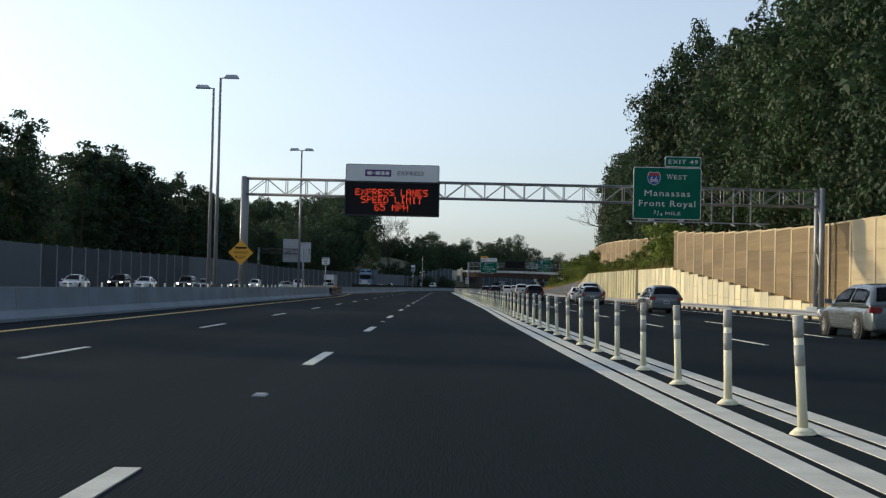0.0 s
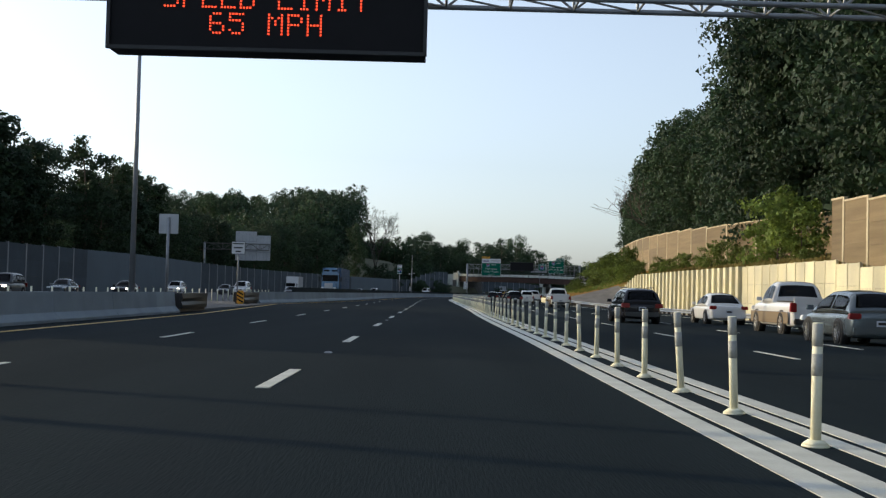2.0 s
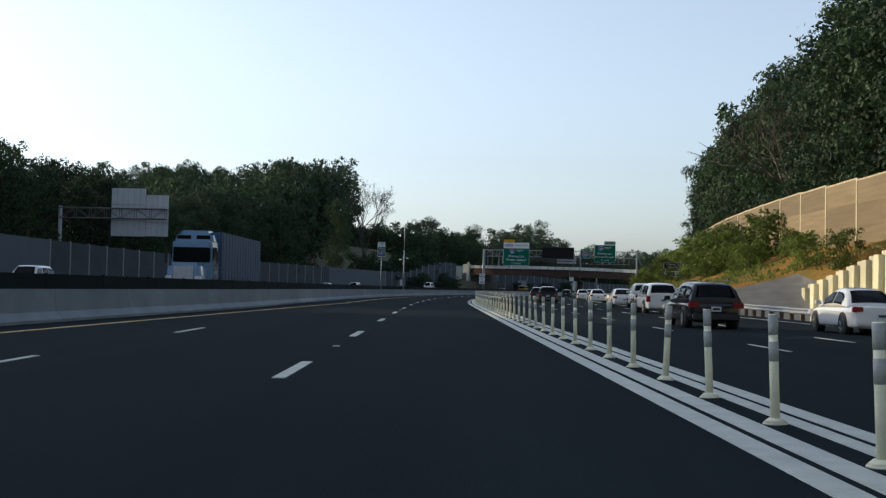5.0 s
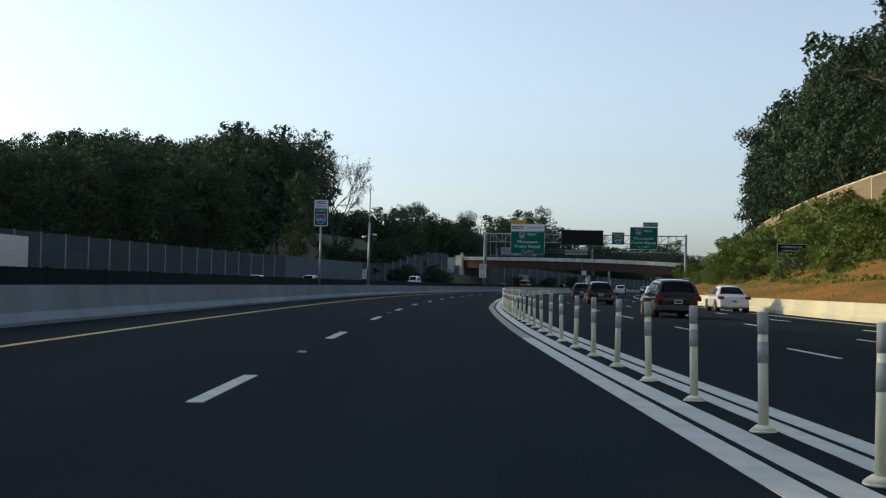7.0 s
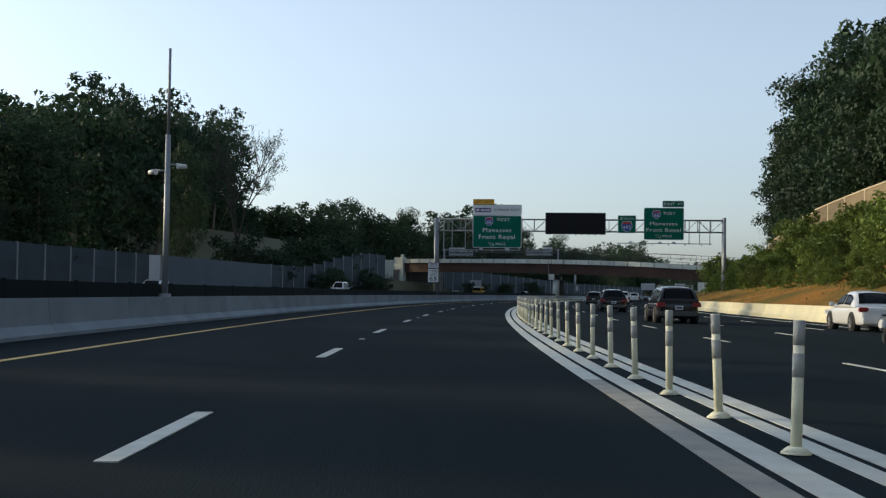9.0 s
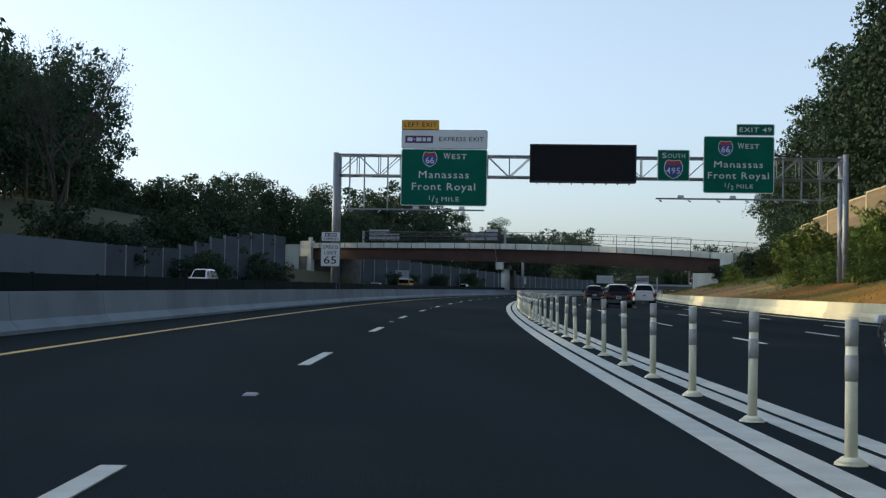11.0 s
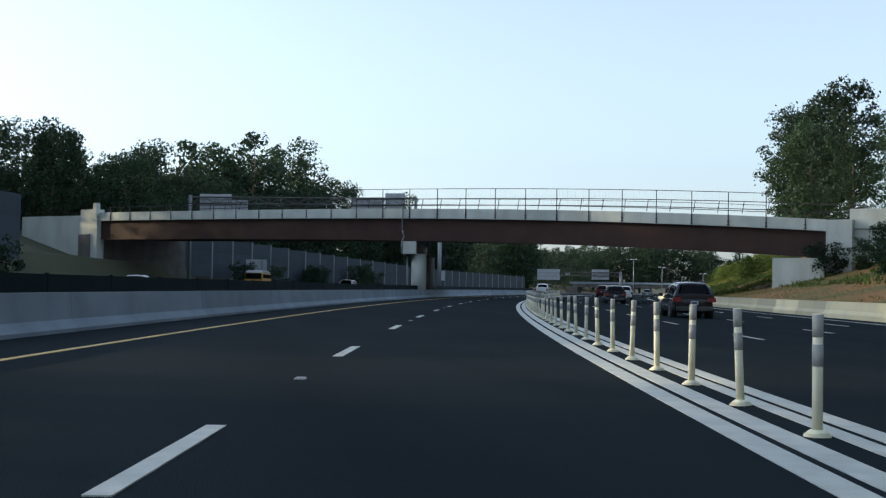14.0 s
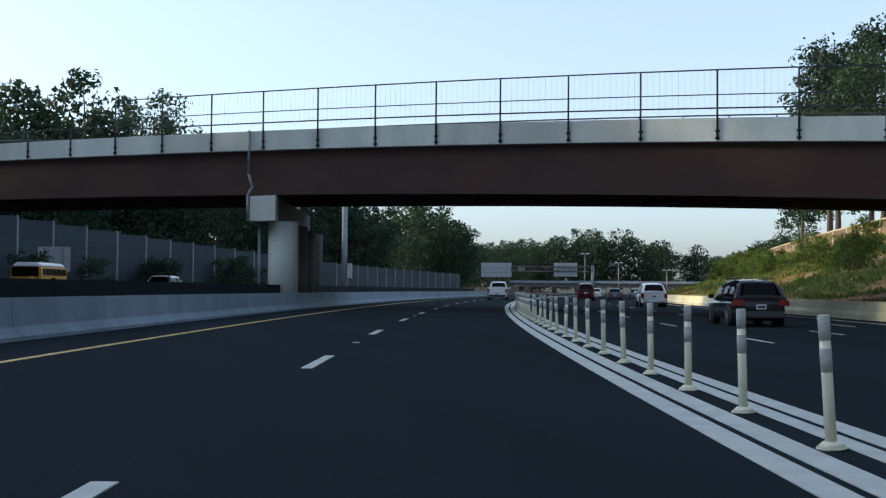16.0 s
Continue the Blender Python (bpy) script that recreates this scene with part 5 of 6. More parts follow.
TAIL = material("tail_lamp", (0.24, 0.008, 0.008), 0.3, scale=6, fine=30, bump=0, space="object", coat=0.1, spec=0.25)
LENS = material("head_lamp", (0.75, 0.76, 0.78), 0.15, scale=6, fine=30, bump=0, space="object", coat=0.5)
LIT = material("lit_head_lamp", (1.0, 0.93, 0.80), 0.2, scale=6, fine=30, bump=0, space="object", emit=5.0)
PLATE = material("number_plate", (0.62, 0.66, 0.72), 0.5, scale=6, fine=30, bump=0, space="object")


def wheel_meshes(r, w):
    bm = bmesh.new()
    n = 22
    prof = [(0.62, -0.5), (0.93, -0.5), (1.0, -0.36), (1.0, 0.36), (0.93, 0.5), (0.62, 0.5)]
    loft(bm, [[Vector((x * w, q * r * math.cos(k * math.tau / n), q * r * math.sin(k * math.tau / n))) for q, x in prof] for k in range(n)] +
         [[Vector((x * w, q * r, 0)) for q, x in prof]], ends=False)
    bmesh.ops.remove_doubles(bm, verts=bm.verts, dist=1e-4)
    tyre = mesh_of("tyre", bm, RUBBER)
    bm = bmesh.new()
    rod(bm, (0.28 * w, 0, 0), (0.38 * w, 0, 0), r * 0.18, n=12)
    for k in range(7):
        a = k * math.tau / 7
        d = Vector((0, math.cos(a), math.sin(a)))
        beam(bm, Vector((0.36 * w, 0, 0)) + d * r * 0.1, Vector((0.40 * w, 0, 0)) + d * r * 0.62, 0.05, 0.03)
    m = 20
    loft(bm, [[Vector((x * w, q * r * math.cos(k * math.tau / m), q * r * math.sin(k * math.tau / m))) for q, x in ((0.56, 0.36), (0.65, 0.46), (0.65, -0.3), (0.56, -0.3))] for k in range(m + 1)], ends=False)
    return tyre, mesh_of("rim", bm, RIM)


WHEEL = {}


def add_wheels(t, axles, half, r, w=0.22):
    if (r, w) not in WHEEL:
        WHEEL[r, w] = wheel_meshes(r, w)
    ty, ri = WHEEL[r, w]
    for y in axles:
        for sx in (-1, 1):
            wh = part("wheel", ty, None, t)
            wh.matrix_basis = pose(sx * (half - w / 2 - 0.01), y, r, 0, 0, 0 if sx > 0 else 180)
            wh.name = "wheel"
            part("rim", ri, None, wh)


def plate_on(t, y, z, back=True):
    bm = bmesh.new()
    box(bm, (0, y, z), (0.32, 0.012, 0.16))
    p = part("number_plate", bm, PLATE, t)
    bm = bmesh.new()
    box(bm, (0, y + (-0.009 if back else 0.009), z), (0.23, 0.004, 0.07))
    part("plate_bar", bm, TRIM, p)


def car(name, m, mat, label, length=4.6, width=1.8, height=1.45, kind="sedan", group="", lit=False, lower=None, wheel=0.32, rack=False):
    """A road car facing +y: body, glazing, wheels, lamps, bumpers, mirrors, plate."""
    t = thing(name, m, label, {"pickup": "pickup truck", "suv": "car", "van": "van"}.get(kind, "car"), group)
    L, W, H = length / 2, width / 2, height
    clear = 0.24 if kind in ("suv", "pickup") else 0.18
    belt = H * (0.60 if kind in ("suv", "wagon", "van") else 0.63)
    hood = belt * (0.93 if kind not in ("pickup",) else 0.98)
    tail = {"sedan": belt * 1.02, "hatch": belt * 1.0, "wagon": belt, "suv": belt, "van": belt, "pickup": belt * 0.98}[kind]
    st = [(-L, 0.62, 0.80, 0.86, tail * 0.90), (-L + 0.07, 1.0, 0.90, 1.0, tail * 0.97), (-L + 0.4, 1.0, 0.96, 1.0, tail), (-L * 0.45, 1.0, 1.0, 1.0, belt),
          (L * 0.1, 1.0, 1.0, 1.0, belt), (L * 0.42, 1.0, 1.0, 1.0, belt * 0.985), (L - 0.55, 1.0, 0.97, 1.0, hood), (L - 0.12, 1.0, 0.90, 0.97, hood * 0.86), (L, 0.7, 0.80, 0.85, hood * 0.70)]
    bm = bmesh.new()
    rings = []
    for y, fz, k, kb, zt in st:
        zl = clear + (0.12 if fz < 1 else 0)
        w = W * k
        mid = zl + (zt - zl) * 0.55
        rings.append([Vector((x, y, z)) for x, z in ((-w * 0.90, zl), (w * 0.90, zl), (w, zl + 0.10), (w * 1.0, mid), (w * 0.965, zt - 0.09), (w * 0.86, zt), (-w * 0.86, zt), (-w * 0.965, zt - 0.09), (-w * 1.0, mid), (-w, zl + 0.10))])
    loft(bm, rings, smooth=False)
    for f in bm.faces:
        f.smooth = True
    shell = part("body", bm, mat, t).modifiers.new("round", "SUBSURF")
    shell.levels = shell.render_levels = 2
    # greenhouse: rear foot, rear top, front top, front foot
    gh = {"sedan": (-L * 0.72, -L * 0.34, L * 0.10, L * 0.46), "hatch": (-L * 0.96, -L * 0.70, L * 0.12, L * 0.50), "wagon": (-L * 0.985, -L * 0.80, L * 0.14, L * 0.48),
          "suv": (-L * 0.985, -L * 0.80, L * 0.16, L * 0.48), "van": (-L * 0.985, -L * 0.88, L * 0.30, L * 0.62), "pickup": (-L * 0.12, -L * 0.06, L * 0.24, L * 0.46)}[kind]
    wb, wt = W * 0.95, W * (0.66 if kind in ("sedan", "hatch") else 0.72)
    z0, z1 = belt - 0.05, H - 0.03
    rise = z1 - z0
    ky = [gh[0], gh[0] + 0.5 * (gh[1] - gh[0]), gh[1], (gh[1] + gh[2]) / 2, gh[2], gh[2] + 0.5 * (gh[3] - gh[2]), gh[3]]
    kz = [z0, z0 + 0.56 * rise, z1 - 0.03, H, z1, z0 + 0.56 * rise, z0]

    def roof(y):
        return sum(float(np.interp(y + d * (gh[3] - gh[0]), ky, kz)) * w for d, w in ((-0.04, 0.22), (-0.02, 0.18), (0, 0.2), (0.02, 0.18), (0.04, 0.22)))

    def skin(y, q, proud=0.0):
        """A point of the cabin: q runs from one sill over the roof to the other."""
        zt = roof(y)
        side = lambda z: wb - (wb - wt) * max(0.0, (z - z0) / rise) ** 1.25
        a, sx = abs(q), (1 if q > 0 else -1)
        if a <= 0.62:
            edge = side(zt) - 0.06
            return Vector((sx * edge * a / 0.62, y, zt + 0.035 * (1 - (a / 0.62) ** 2) + proud))
        f = (a - 0.62) / 0.38
        z = zt - max(0.0, zt - z0) * f ** 1.15 - 0.02 * min(1.0, f * 6)
        return Vector((sx * (side(z) - 0.06 * max(0.0, 1 - f * 5) + proud), y, z))

    def sheet(name, ya, yb, qa, qb, mat, ny=8, nq=6, proud=0.014):
        """A pane that follows the cabin, a little proud of it."""
        bm = bmesh.new()
        g = [[bm.verts.new(skin(ya + (yb - ya) * i / ny, qa + (qb - qa) * k / nq, proud)) for k in range(nq + 1)] for i in range(ny + 1)]
        for a, b in zip(g, g[1:]):
            for k in range(nq):
                bm.faces.new((a[k], a[k + 1], b[k + 1], b[k])).smooth = True
        bmesh.ops.solidify(bm, geom=list(bm.faces), thickness=0.012)
        return part(name, bm, mat, t)

    bm = bmesh.new()
    loft(bm, [[skin(gh[0] + (gh[3] - gh[0]) * i / 26, -1 + k / 12) for k in range(25)] for i in range(27)], smooth=True)
    part("cabin", bm, mat, t)
    slope_r, slope_f = gh[1] - gh[0], gh[3] - gh[2]
    sheet("rear_window", gh[0] + 0.16 * slope_r, gh[1] - 0.10 * slope_r, -0.54, 0.54, GLASS)
    sheet("windscreen", gh[2] + 0.10 * slope_f, gh[3] - 0.06 * slope_f, -0.55, 0.55, GLASS)
    n = {"sedan": 2, "hatch": 2, "wagon": 3, "suv": 3, "van": 3, "pickup": 2}[kind]
    y0, y1 = gh[0] + 0.62 * slope_r, gh[3] - 0.42 * slope_f
    for sx in (-1, 1):
        for k in range(n):
            sheet("side_window", y0 + (y1 - y0) * (k + 0.04) / n, y0 + (y1 - y0) * (k + 0.94) / n, sx * 0.69, sx * 0.93, GLASS, 6, 4)
    if kind == "pickup":
        bm = bmesh.new()
        for x0, x1, y0, y1 in ((-W * 0.86, W * 0.86, -L + 0.02, -L + 0.10),):
            box(bm, ((x0 + x1) / 2, (y0 + y1) / 2, belt - 0.14), (x1 - x0, y1 - y0, 0.5))
        part("tailgate", bm, mat, t)
        bm = bmesh.new()
        box(bm, (0, -L * 0.55, belt - 0.012), (W * 1.62, L * 0.80, 0.03))
        part("bed", bm, TRIM, t, "dark bed liner")
        if lower:
            for sx in (-1, 1):
                bm = bmesh.new()
                box(bm, (sx * (W + 0.004), 0, clear + 0.34), (0.03, L * 1.78, 0.42))
                bmesh.ops.bevel(bm, geom=list(bm.edges), offset=0.012, segments=1, affect="EDGES")
                part("side_panel", bm, lower, t, "tan lower side panel")
    # lamps, bumpers, arches
    for sx in (-1, 1):
        bm = bmesh.new()
        if kind in ("suv", "wagon", "van", "pickup"):
            box(bm, (sx * W * (0.885 if kind != "wagon" else 0.82), -L + 0.07, tail - (0.20 if kind != "wagon" else 0.13)), (0.22 if kind != "wagon" else 0.36, 0.20, 0.32 if kind != "wagon" else 0.19), taper=0.9)
        else:
            box(bm, (sx * W * 0.80, -L + 0.08, tail - 0.14), (0.36, 0.16, 0.16), taper=0.85)
        bmesh.ops.bevel(bm, geom=list(bm.edges), offset=0.02, segments=2, affect="EDGES")
        part("tail_lamp", bm, TAIL, t)
        bm = bmesh.new()
        box(bm, (sx * W * 0.78, L - 0.13, hood * 0.78), (0.34, 0.22, 0.15), taper=0.85)
        bmesh.ops.bevel(bm, geom=list(bm.edges), offset=0.02, segments=2, affect="EDGES")
        part("head_lamp", bm, LIT if lit else LENS, t)
        bm = bmesh.new()
        box(bm, (sx * (W + 0.09), gh[3] - 0.28, belt + 0.06), (0.2, 0.1, 0.14), taper=0.85)
        part("mirror", bm, mat, t)
        for y in (-L * 0.58, L * 0.60):
            bm = bmesh.new()
            rod(bm, (sx * (W - 0.25), y, wheel + 0.01), (sx * (W + 0.006), y, wheel + 0.01), wheel * 1.16, n=22)
            part("wheel_arch", bm, TRIM, t)
    for y, nm in ((-L + 0.02, "rear_bumper"), (L - 0.02, "front_bumper")):
        bm = bmesh.new()
        box(bm, (0, y, clear + 0.22), (W * 1.72, 0.16, 0.20))
        bmesh.ops.bevel(bm, geom=list(bm.edges), offset=0.03, segments=2, affect="EDGES")
        part(nm, bm, (lower if kind != "pickup" else None) or (TRIM if kind in ("wagon", "pickup") else mat), t)
    bm = bmesh.new()
    box(bm, (0, L - 0.03, hood * 0.66), (W * 0.9, 0.10, 0.13))
    part("grille", bm, TRIM, t)
    if rack:
        for sx in (-1, 1):
            bm = bmesh.new()
            rod(bm, (sx * wt * 0.9, gh[1] + 0.1, H + 0.05), (sx * wt * 0.9, gh[2] - 0.1, H + 0.05), 0.02, n=6)
            part("roof_rail", bm, TRIM, t)
    plate_on(t, -L - (0.03 if kind != "wagon" else 0.02), clear + 0.42 if kind not in ("wagon", "suv") else tail - 0.26)
    add_wheels(t, (-L * 0.58, L * 0.60), W + 0.045, wheel)
    return t


G = "cars on the right-hand carriageway"
car("hatchback_car", M(33.6, 11.9, fall(11.9)), CAR_SILVER, "silver-grey hatchback car with alloy wheels", 4.5, 1.76, 1.47, "hatch", G, wheel=0.33)
for s in (66.5, 98.0):
    car("hatchback_car", M(s, 11.9, fall(11.9)), CAR_SILVER, "silver-grey hatchback car with alloy wheels", 4.5, 1.76, 1.47, "hatch", G, wheel=0.33)
car("pickup_truck", M(183, 12.1, fall(12.1)), CAR_WHITE, "white pickup truck with tan lower panels", 5.5, 1.95, 1.86, "pickup", G, lower=CAR_TAN, wheel=0.39)
car("sedan_car", M(331.5, 15.2, fall(15.2)), CAR_WHITE, "white saloon car beside the barrier", 4.6, 1.8, 1.45, "sedan", G)
car("estate_car", M(549.5, 9.75, fall(9.75)), CAR_BLACK, "black estate car with roof rails and grey bumper", 4.75, 1.74, 1.50, "wagon", G, lower=CAR_GREY, rack=True)
car("sport_utility_car", M(598, 12.4, fall(12.4)), CAR_WHITE, "white sport utility car with dark rear window", 4.75, 1.88, 1.70, "suv", G, wheel=0.36)
car("sport_utility_car", M(640, 8.9, fall(8.9)), CAR_WINE, "dark wine-red sport utility car", 4.7, 1.85, 1.85, "suv", G, wheel=0.37)
car("sedan_car", M(655, 12.4, fall(12.4)), CAR_GREY, "dark grey saloon car", 4.6, 1.8, 1.45, "sedan", G)
car("sedan_car", M(672, 15.4, fall(15.4)), CAR_SILVER, "silver saloon car far along the road", 4.6, 1.8, 1.45, "sedan", G)
car("sedan_car", M(690, 10.0, fall(10.0)), CAR_WHITE, "white saloon car far along the road", 4.6, 1.8, 1.45, "sedan", G)
car("pickup_truck", M(634, -0.1, 0.0), CAR_WHITE, "white pickup truck in the express lane", 5.6, 2.0, 1.90, "pickup", wheel=0.39)
car("estate_car", M(200, 8.9, fall(8.9)), CAR_BLACK, "black estate car with dark rear window", 4.75, 1.74, 1.50, "wagon", G, rack=True)
car("sedan_car", M(198, 13.5, fall(13.5)), CAR_WHITE, "white saloon car with red tail lamps", 4.6, 1.8, 1.45, "sedan", G)
for s, u in ((118, 8.9), (272, 9.0), (306, 9.0), (338, 9.0), (370, 9.0), (430, 9.0), (462, 8.8), (498, 9.2)):
    car("estate_car", M(s, u, fall(u)), CAR_BLACK, "black estate car with dark rear window", 4.75, 1.74, 1.50, "wagon", G, lower=CAR_GREY, rack=True)
for s, u in ((228, 12.3), (452, 12.5), (520, 12.5)):
    car("sport_utility_car", M(s, u, fall(u)), CAR_WHITE, "white sport utility car with dark rear window", 4.75, 1.88, 1.70, "suv", G, wheel=0.36)
car("pickup_truck", M(108, 13.2, fall(13.2)), CAR_WHITE, "white pickup truck with tan lower panels", 5.5, 1.95, 1.86, "pickup", G, lower=CAR_TAN, wheel=0.39)
car("pickup_truck", M(249, 14.8, fall(14.8)), CAR_WHITE, "white pickup truck with tan lower panels", 5.5, 1.95, 1.86, "pickup", G, lower=CAR_TAN, wheel=0.39)
car("sedan_car", M(122, 13.6, fall(13.6)), CAR_WHITE, "white saloon car with red tail lamps", 4.6, 1.8, 1.45, "sedan", G)
for s, u in ((256, 14.0), (292, 15.2)):
    car("sedan_car", M(s, u, fall(u)), CAR_WHITE, "white saloon car beside the barrier", 4.6, 1.8, 1.45, "sedan", G)
O = "oncoming cars"
for nm, s, u, mat, lab, dims, kd, lit in (
        ("sedan_car", 118, -35.5, CAR_WHITE, "white saloon car on the oncoming side", (4.7, 1.82, 1.45), "sedan", False),
        ("sport_utility_car", 150, -39.6, CAR_BLACK, "black sport utility car with lit headlamps", (4.7, 1.85, 1.75), "suv", True),
        ("sedan_car", 139, -33.8, CAR_WHITE, "white saloon car on the oncoming side", (4.8, 1.84, 1.47), "sedan", False),
        ("sport_utility_car", 156, -32.6, CAR_GREY, "dark grey sport utility car with lit headlamps", (4.7, 1.85, 1.72), "suv", True),
        ("sedan_car", 176, -34.2, CAR_SILVER, "silver saloon car on the oncoming side", (4.6, 1.8, 1.45), "sedan", False),
        ("sedan_car", 186, -31.0, CAR_BLACK, "black saloon car with lit headlamps", (4.6, 1.8, 1.45), "sedan", True),
        ("sport_utility_car", 226, -34.5, CAR_WHITE, "white sport utility car with lit headlamps", (4.7, 1.85, 1.72), "suv", True),
        ("sedan_car", 240, -30.5, CAR_GREY, "grey saloon car on the oncoming side", (4.6, 1.8, 1.45), "sedan", False),
        ("sedan_car", 256, -33.5, CAR_WHITE, "white saloon car on the oncoming side", (4.6, 1.8, 1.45), "sedan", False),
        ("van", 243, -28.6, CAR_WHITE, "white panel van on the oncoming side", (5.2, 1.95, 2.0), "van", False),
        ("sedan_car", 274, -26.0, CAR_GREY, "grey saloon car on the oncoming side", (4.6, 1.8, 1.45), "sedan", False),
        ("sedan_car", 345, -24.0, CAR_WHITE, "white saloon car behind the median screen", (4.7, 1.8, 1.5), "sedan", False),
        ("sport_utility_car", 385, -28.0, CAR_WHITE, "white sport utility car behind the median screen", (4.7, 1.85, 1.8), "suv", False),
        ("van", 480, -33.7, CAR_WHITE, "white van on the oncoming side", (5.4, 2.0, 2.6), "van", False),
        ("sedan_car", 520, -22.0, CAR_SILVER, "silver saloon car behind the median screen", (4.6, 1.8, 1.5), "sedan", False),
        ("sport_utility_car", 585, -20.0, CAR_WHITE, "white sport utility car near the bridge pier", (4.7, 1.85, 1.75), "suv", False)):
    car(nm, M(s, u, 0.02, 180), mat, lab, *dims, kd, O, lit=lit)


def round_box(name, c, size, mat, parent, r=0.06, taper=1.0, label=""):
    bm = bmesh.new()
    box(bm, c, size, taper=taper)
    bmesh.ops.bevel(bm, geom=list(bm.edges), offset=r, segments=2, affect="EDGES")
    return part(name, bm, mat, parent, label)


TRAILER = material("trailer_side", (0.045, 0.10, 0.19), 0.6, 0.0, scale=0.8, fine=20, bump=0.05, space="object")
# long-nosed lorry with trailer
lorry = thing("semi_truck", M(231.5, -14.2, 0.02, 180), "blue long-nosed semi truck with pale box trailer", "truck")
round_box("cab", (0, 2.2, 2.3), (2.4, 2.3, 2.5), CAR_BLUE, lorry, 0.15, 0.94)
round_box("sleeper_roof", (0, 1.7, 3.65), (2.3, 2.4, 0.85), CAR_BLUE, lorry, 0.25, 0.86)
round_box("hood", (0, 4.3, 1.55), (2.0, 2.2, 1.25), CAR_BLUE, lorry, 0.2, 0.88)
round_box("windscreen", (0, 3.36, 2.65), (2.1, 0.06, 0.85), GLASS, lorry, 0.02)
for x in (-0.55, 0.55):
    round_box("roof_window", (x, 2.87, 3.62), (0.8, 0.08, 0.32), GLASS, lorry, 0.03)
for x in (-1.2, 1.2):
    round_box("side_window", (x, 2.7, 2.75), (0.06, 0.9, 0.7), GLASS, lorry, 0.02)
    round_box("mirror", (x * 1.22, 3.3, 2.5), (0.16, 0.16, 0.7), TRIM, lorry, 0.03)
    round_box("head_lamp", (x * 0.68, 5.35, 1.3), (0.36, 0.14, 0.26), LENS, lorry, 0.03)
    bm = bmesh.new()
    rod(bm, (x * 0.95, 0.7, 0.9), (x * 0.95, 0.7, 4.0), 0.08, n=10)
    part("exhaust_stack", bm, RIM, lorry)
round_box("grille", (0, 5.42, 1.5), (1.1, 0.08, 0.95), RIM, lorry, 0.03)
round_box("front_bumper", (0, 5.45, 0.62), (2.4, 0.2, 0.4), RIM, lorry, 0.05)
round_box("chassis", (0, -4.0, 0.85), (1.0, 17.5, 0.3), TRIM, lorry, 0.03)
round_box("trailer", (0, -6.3, 2.65), (2.55, 14.6, 2.85), TRAILER, lorry, 0.04)
for k in range(15):
    for x in (-1.285, 1.285):
        bm = bmesh.new()
        box(bm, (x * 0.997, -13.4 + k * 1.0, 2.65), (0.02, 0.05, 2.7))
        part("trailer_rib", bm, TRAILER, lorry)
add_wheels(lorry, (4.4, 0.6, -0.7, -11.2, -12.5), 1.25, 0.5, 0.3)


def box_lorry(m, label, mat):
    t = thing("box_truck", m, label, "truck", "")
    round_box("cab", (0, 2.6, 1.5), (2.1, 1.8, 1.6), mat, t, 0.15, 0.88)
    round_box("windscreen", (0, 3.46, 1.85), (1.75, 0.06, 0.65), GLASS, t, 0.02)
    round_box("hood", (0, 3.9, 1.05), (1.9, 1.1, 0.7), mat, t, 0.15, 0.9)
    round_box("cargo_box", (0, -0.9, 2.15), (2.35, 5.2, 2.6), mat, t, 0.05)
    round_box("chassis", (0, 0.2, 0.7), (0.9, 7.0, 0.25), TRIM, t, 0.03)
    round_box("front_bumper", (0, 4.45, 0.6), (2.0, 0.16, 0.3), TRIM, t, 0.04)
    for x in (-0.75, 0.75):
        round_box("head_lamp", (x, 4.46, 1.05), (0.3, 0.08, 0.2), LENS, t, 0.02)
        round_box("mirror", (x * 1.6, 3.2, 1.9), (0.14, 0.12, 0.4), TRIM, t, 0.02)
    add_wheels(t, (3.4, -1.9), 1.08, 0.40, 0.26)
    return t


box_lorry(M(296, -29.3, 0.02, 180), "white box truck behind the median screen", CAR_WHITE)
BUS_YELLOW = paint("yellow_bus_paint", (0.65, 0.34, 0.03), 0.4)
bus = thing("school_bus", M(606, -37.0, 0.03, 188), "yellow school bus with a white roof", "bus")
round_box("body", (0, -0.6, 1.6), (2.4, 8.6, 1.9), BUS_YELLOW, bus, 0.1)
round_box("roof", (0, -0.6, 2.72), (2.3, 8.5, 0.42), CAR_WHITE, bus, 0.16, 0.9)
round_box("hood", (0, 4.4, 1.2), (2.0, 1.6, 1.1), BUS_YELLOW, bus, 0.15, 0.9)
round_box("windscreen", (0, 3.72, 2.15), (2.1, 0.06, 0.75), GLASS, bus, 0.02)
for k in range(9):
    for x in (-1.205, 1.205):
        round_box("side_window", (x, -4.2 + k * 0.86, 2.15), (0.05, 0.68, 0.55), GLASS, bus, 0.01)
for x in (-1.21, 1.21):
    round_box("stripe", (x, -0.6, 1.35), (0.03, 8.3, 0.07), TRIM, bus, 0.005)
add_wheels(bus, (3.9, -2.6), 1.15, 0.45, 0.28)


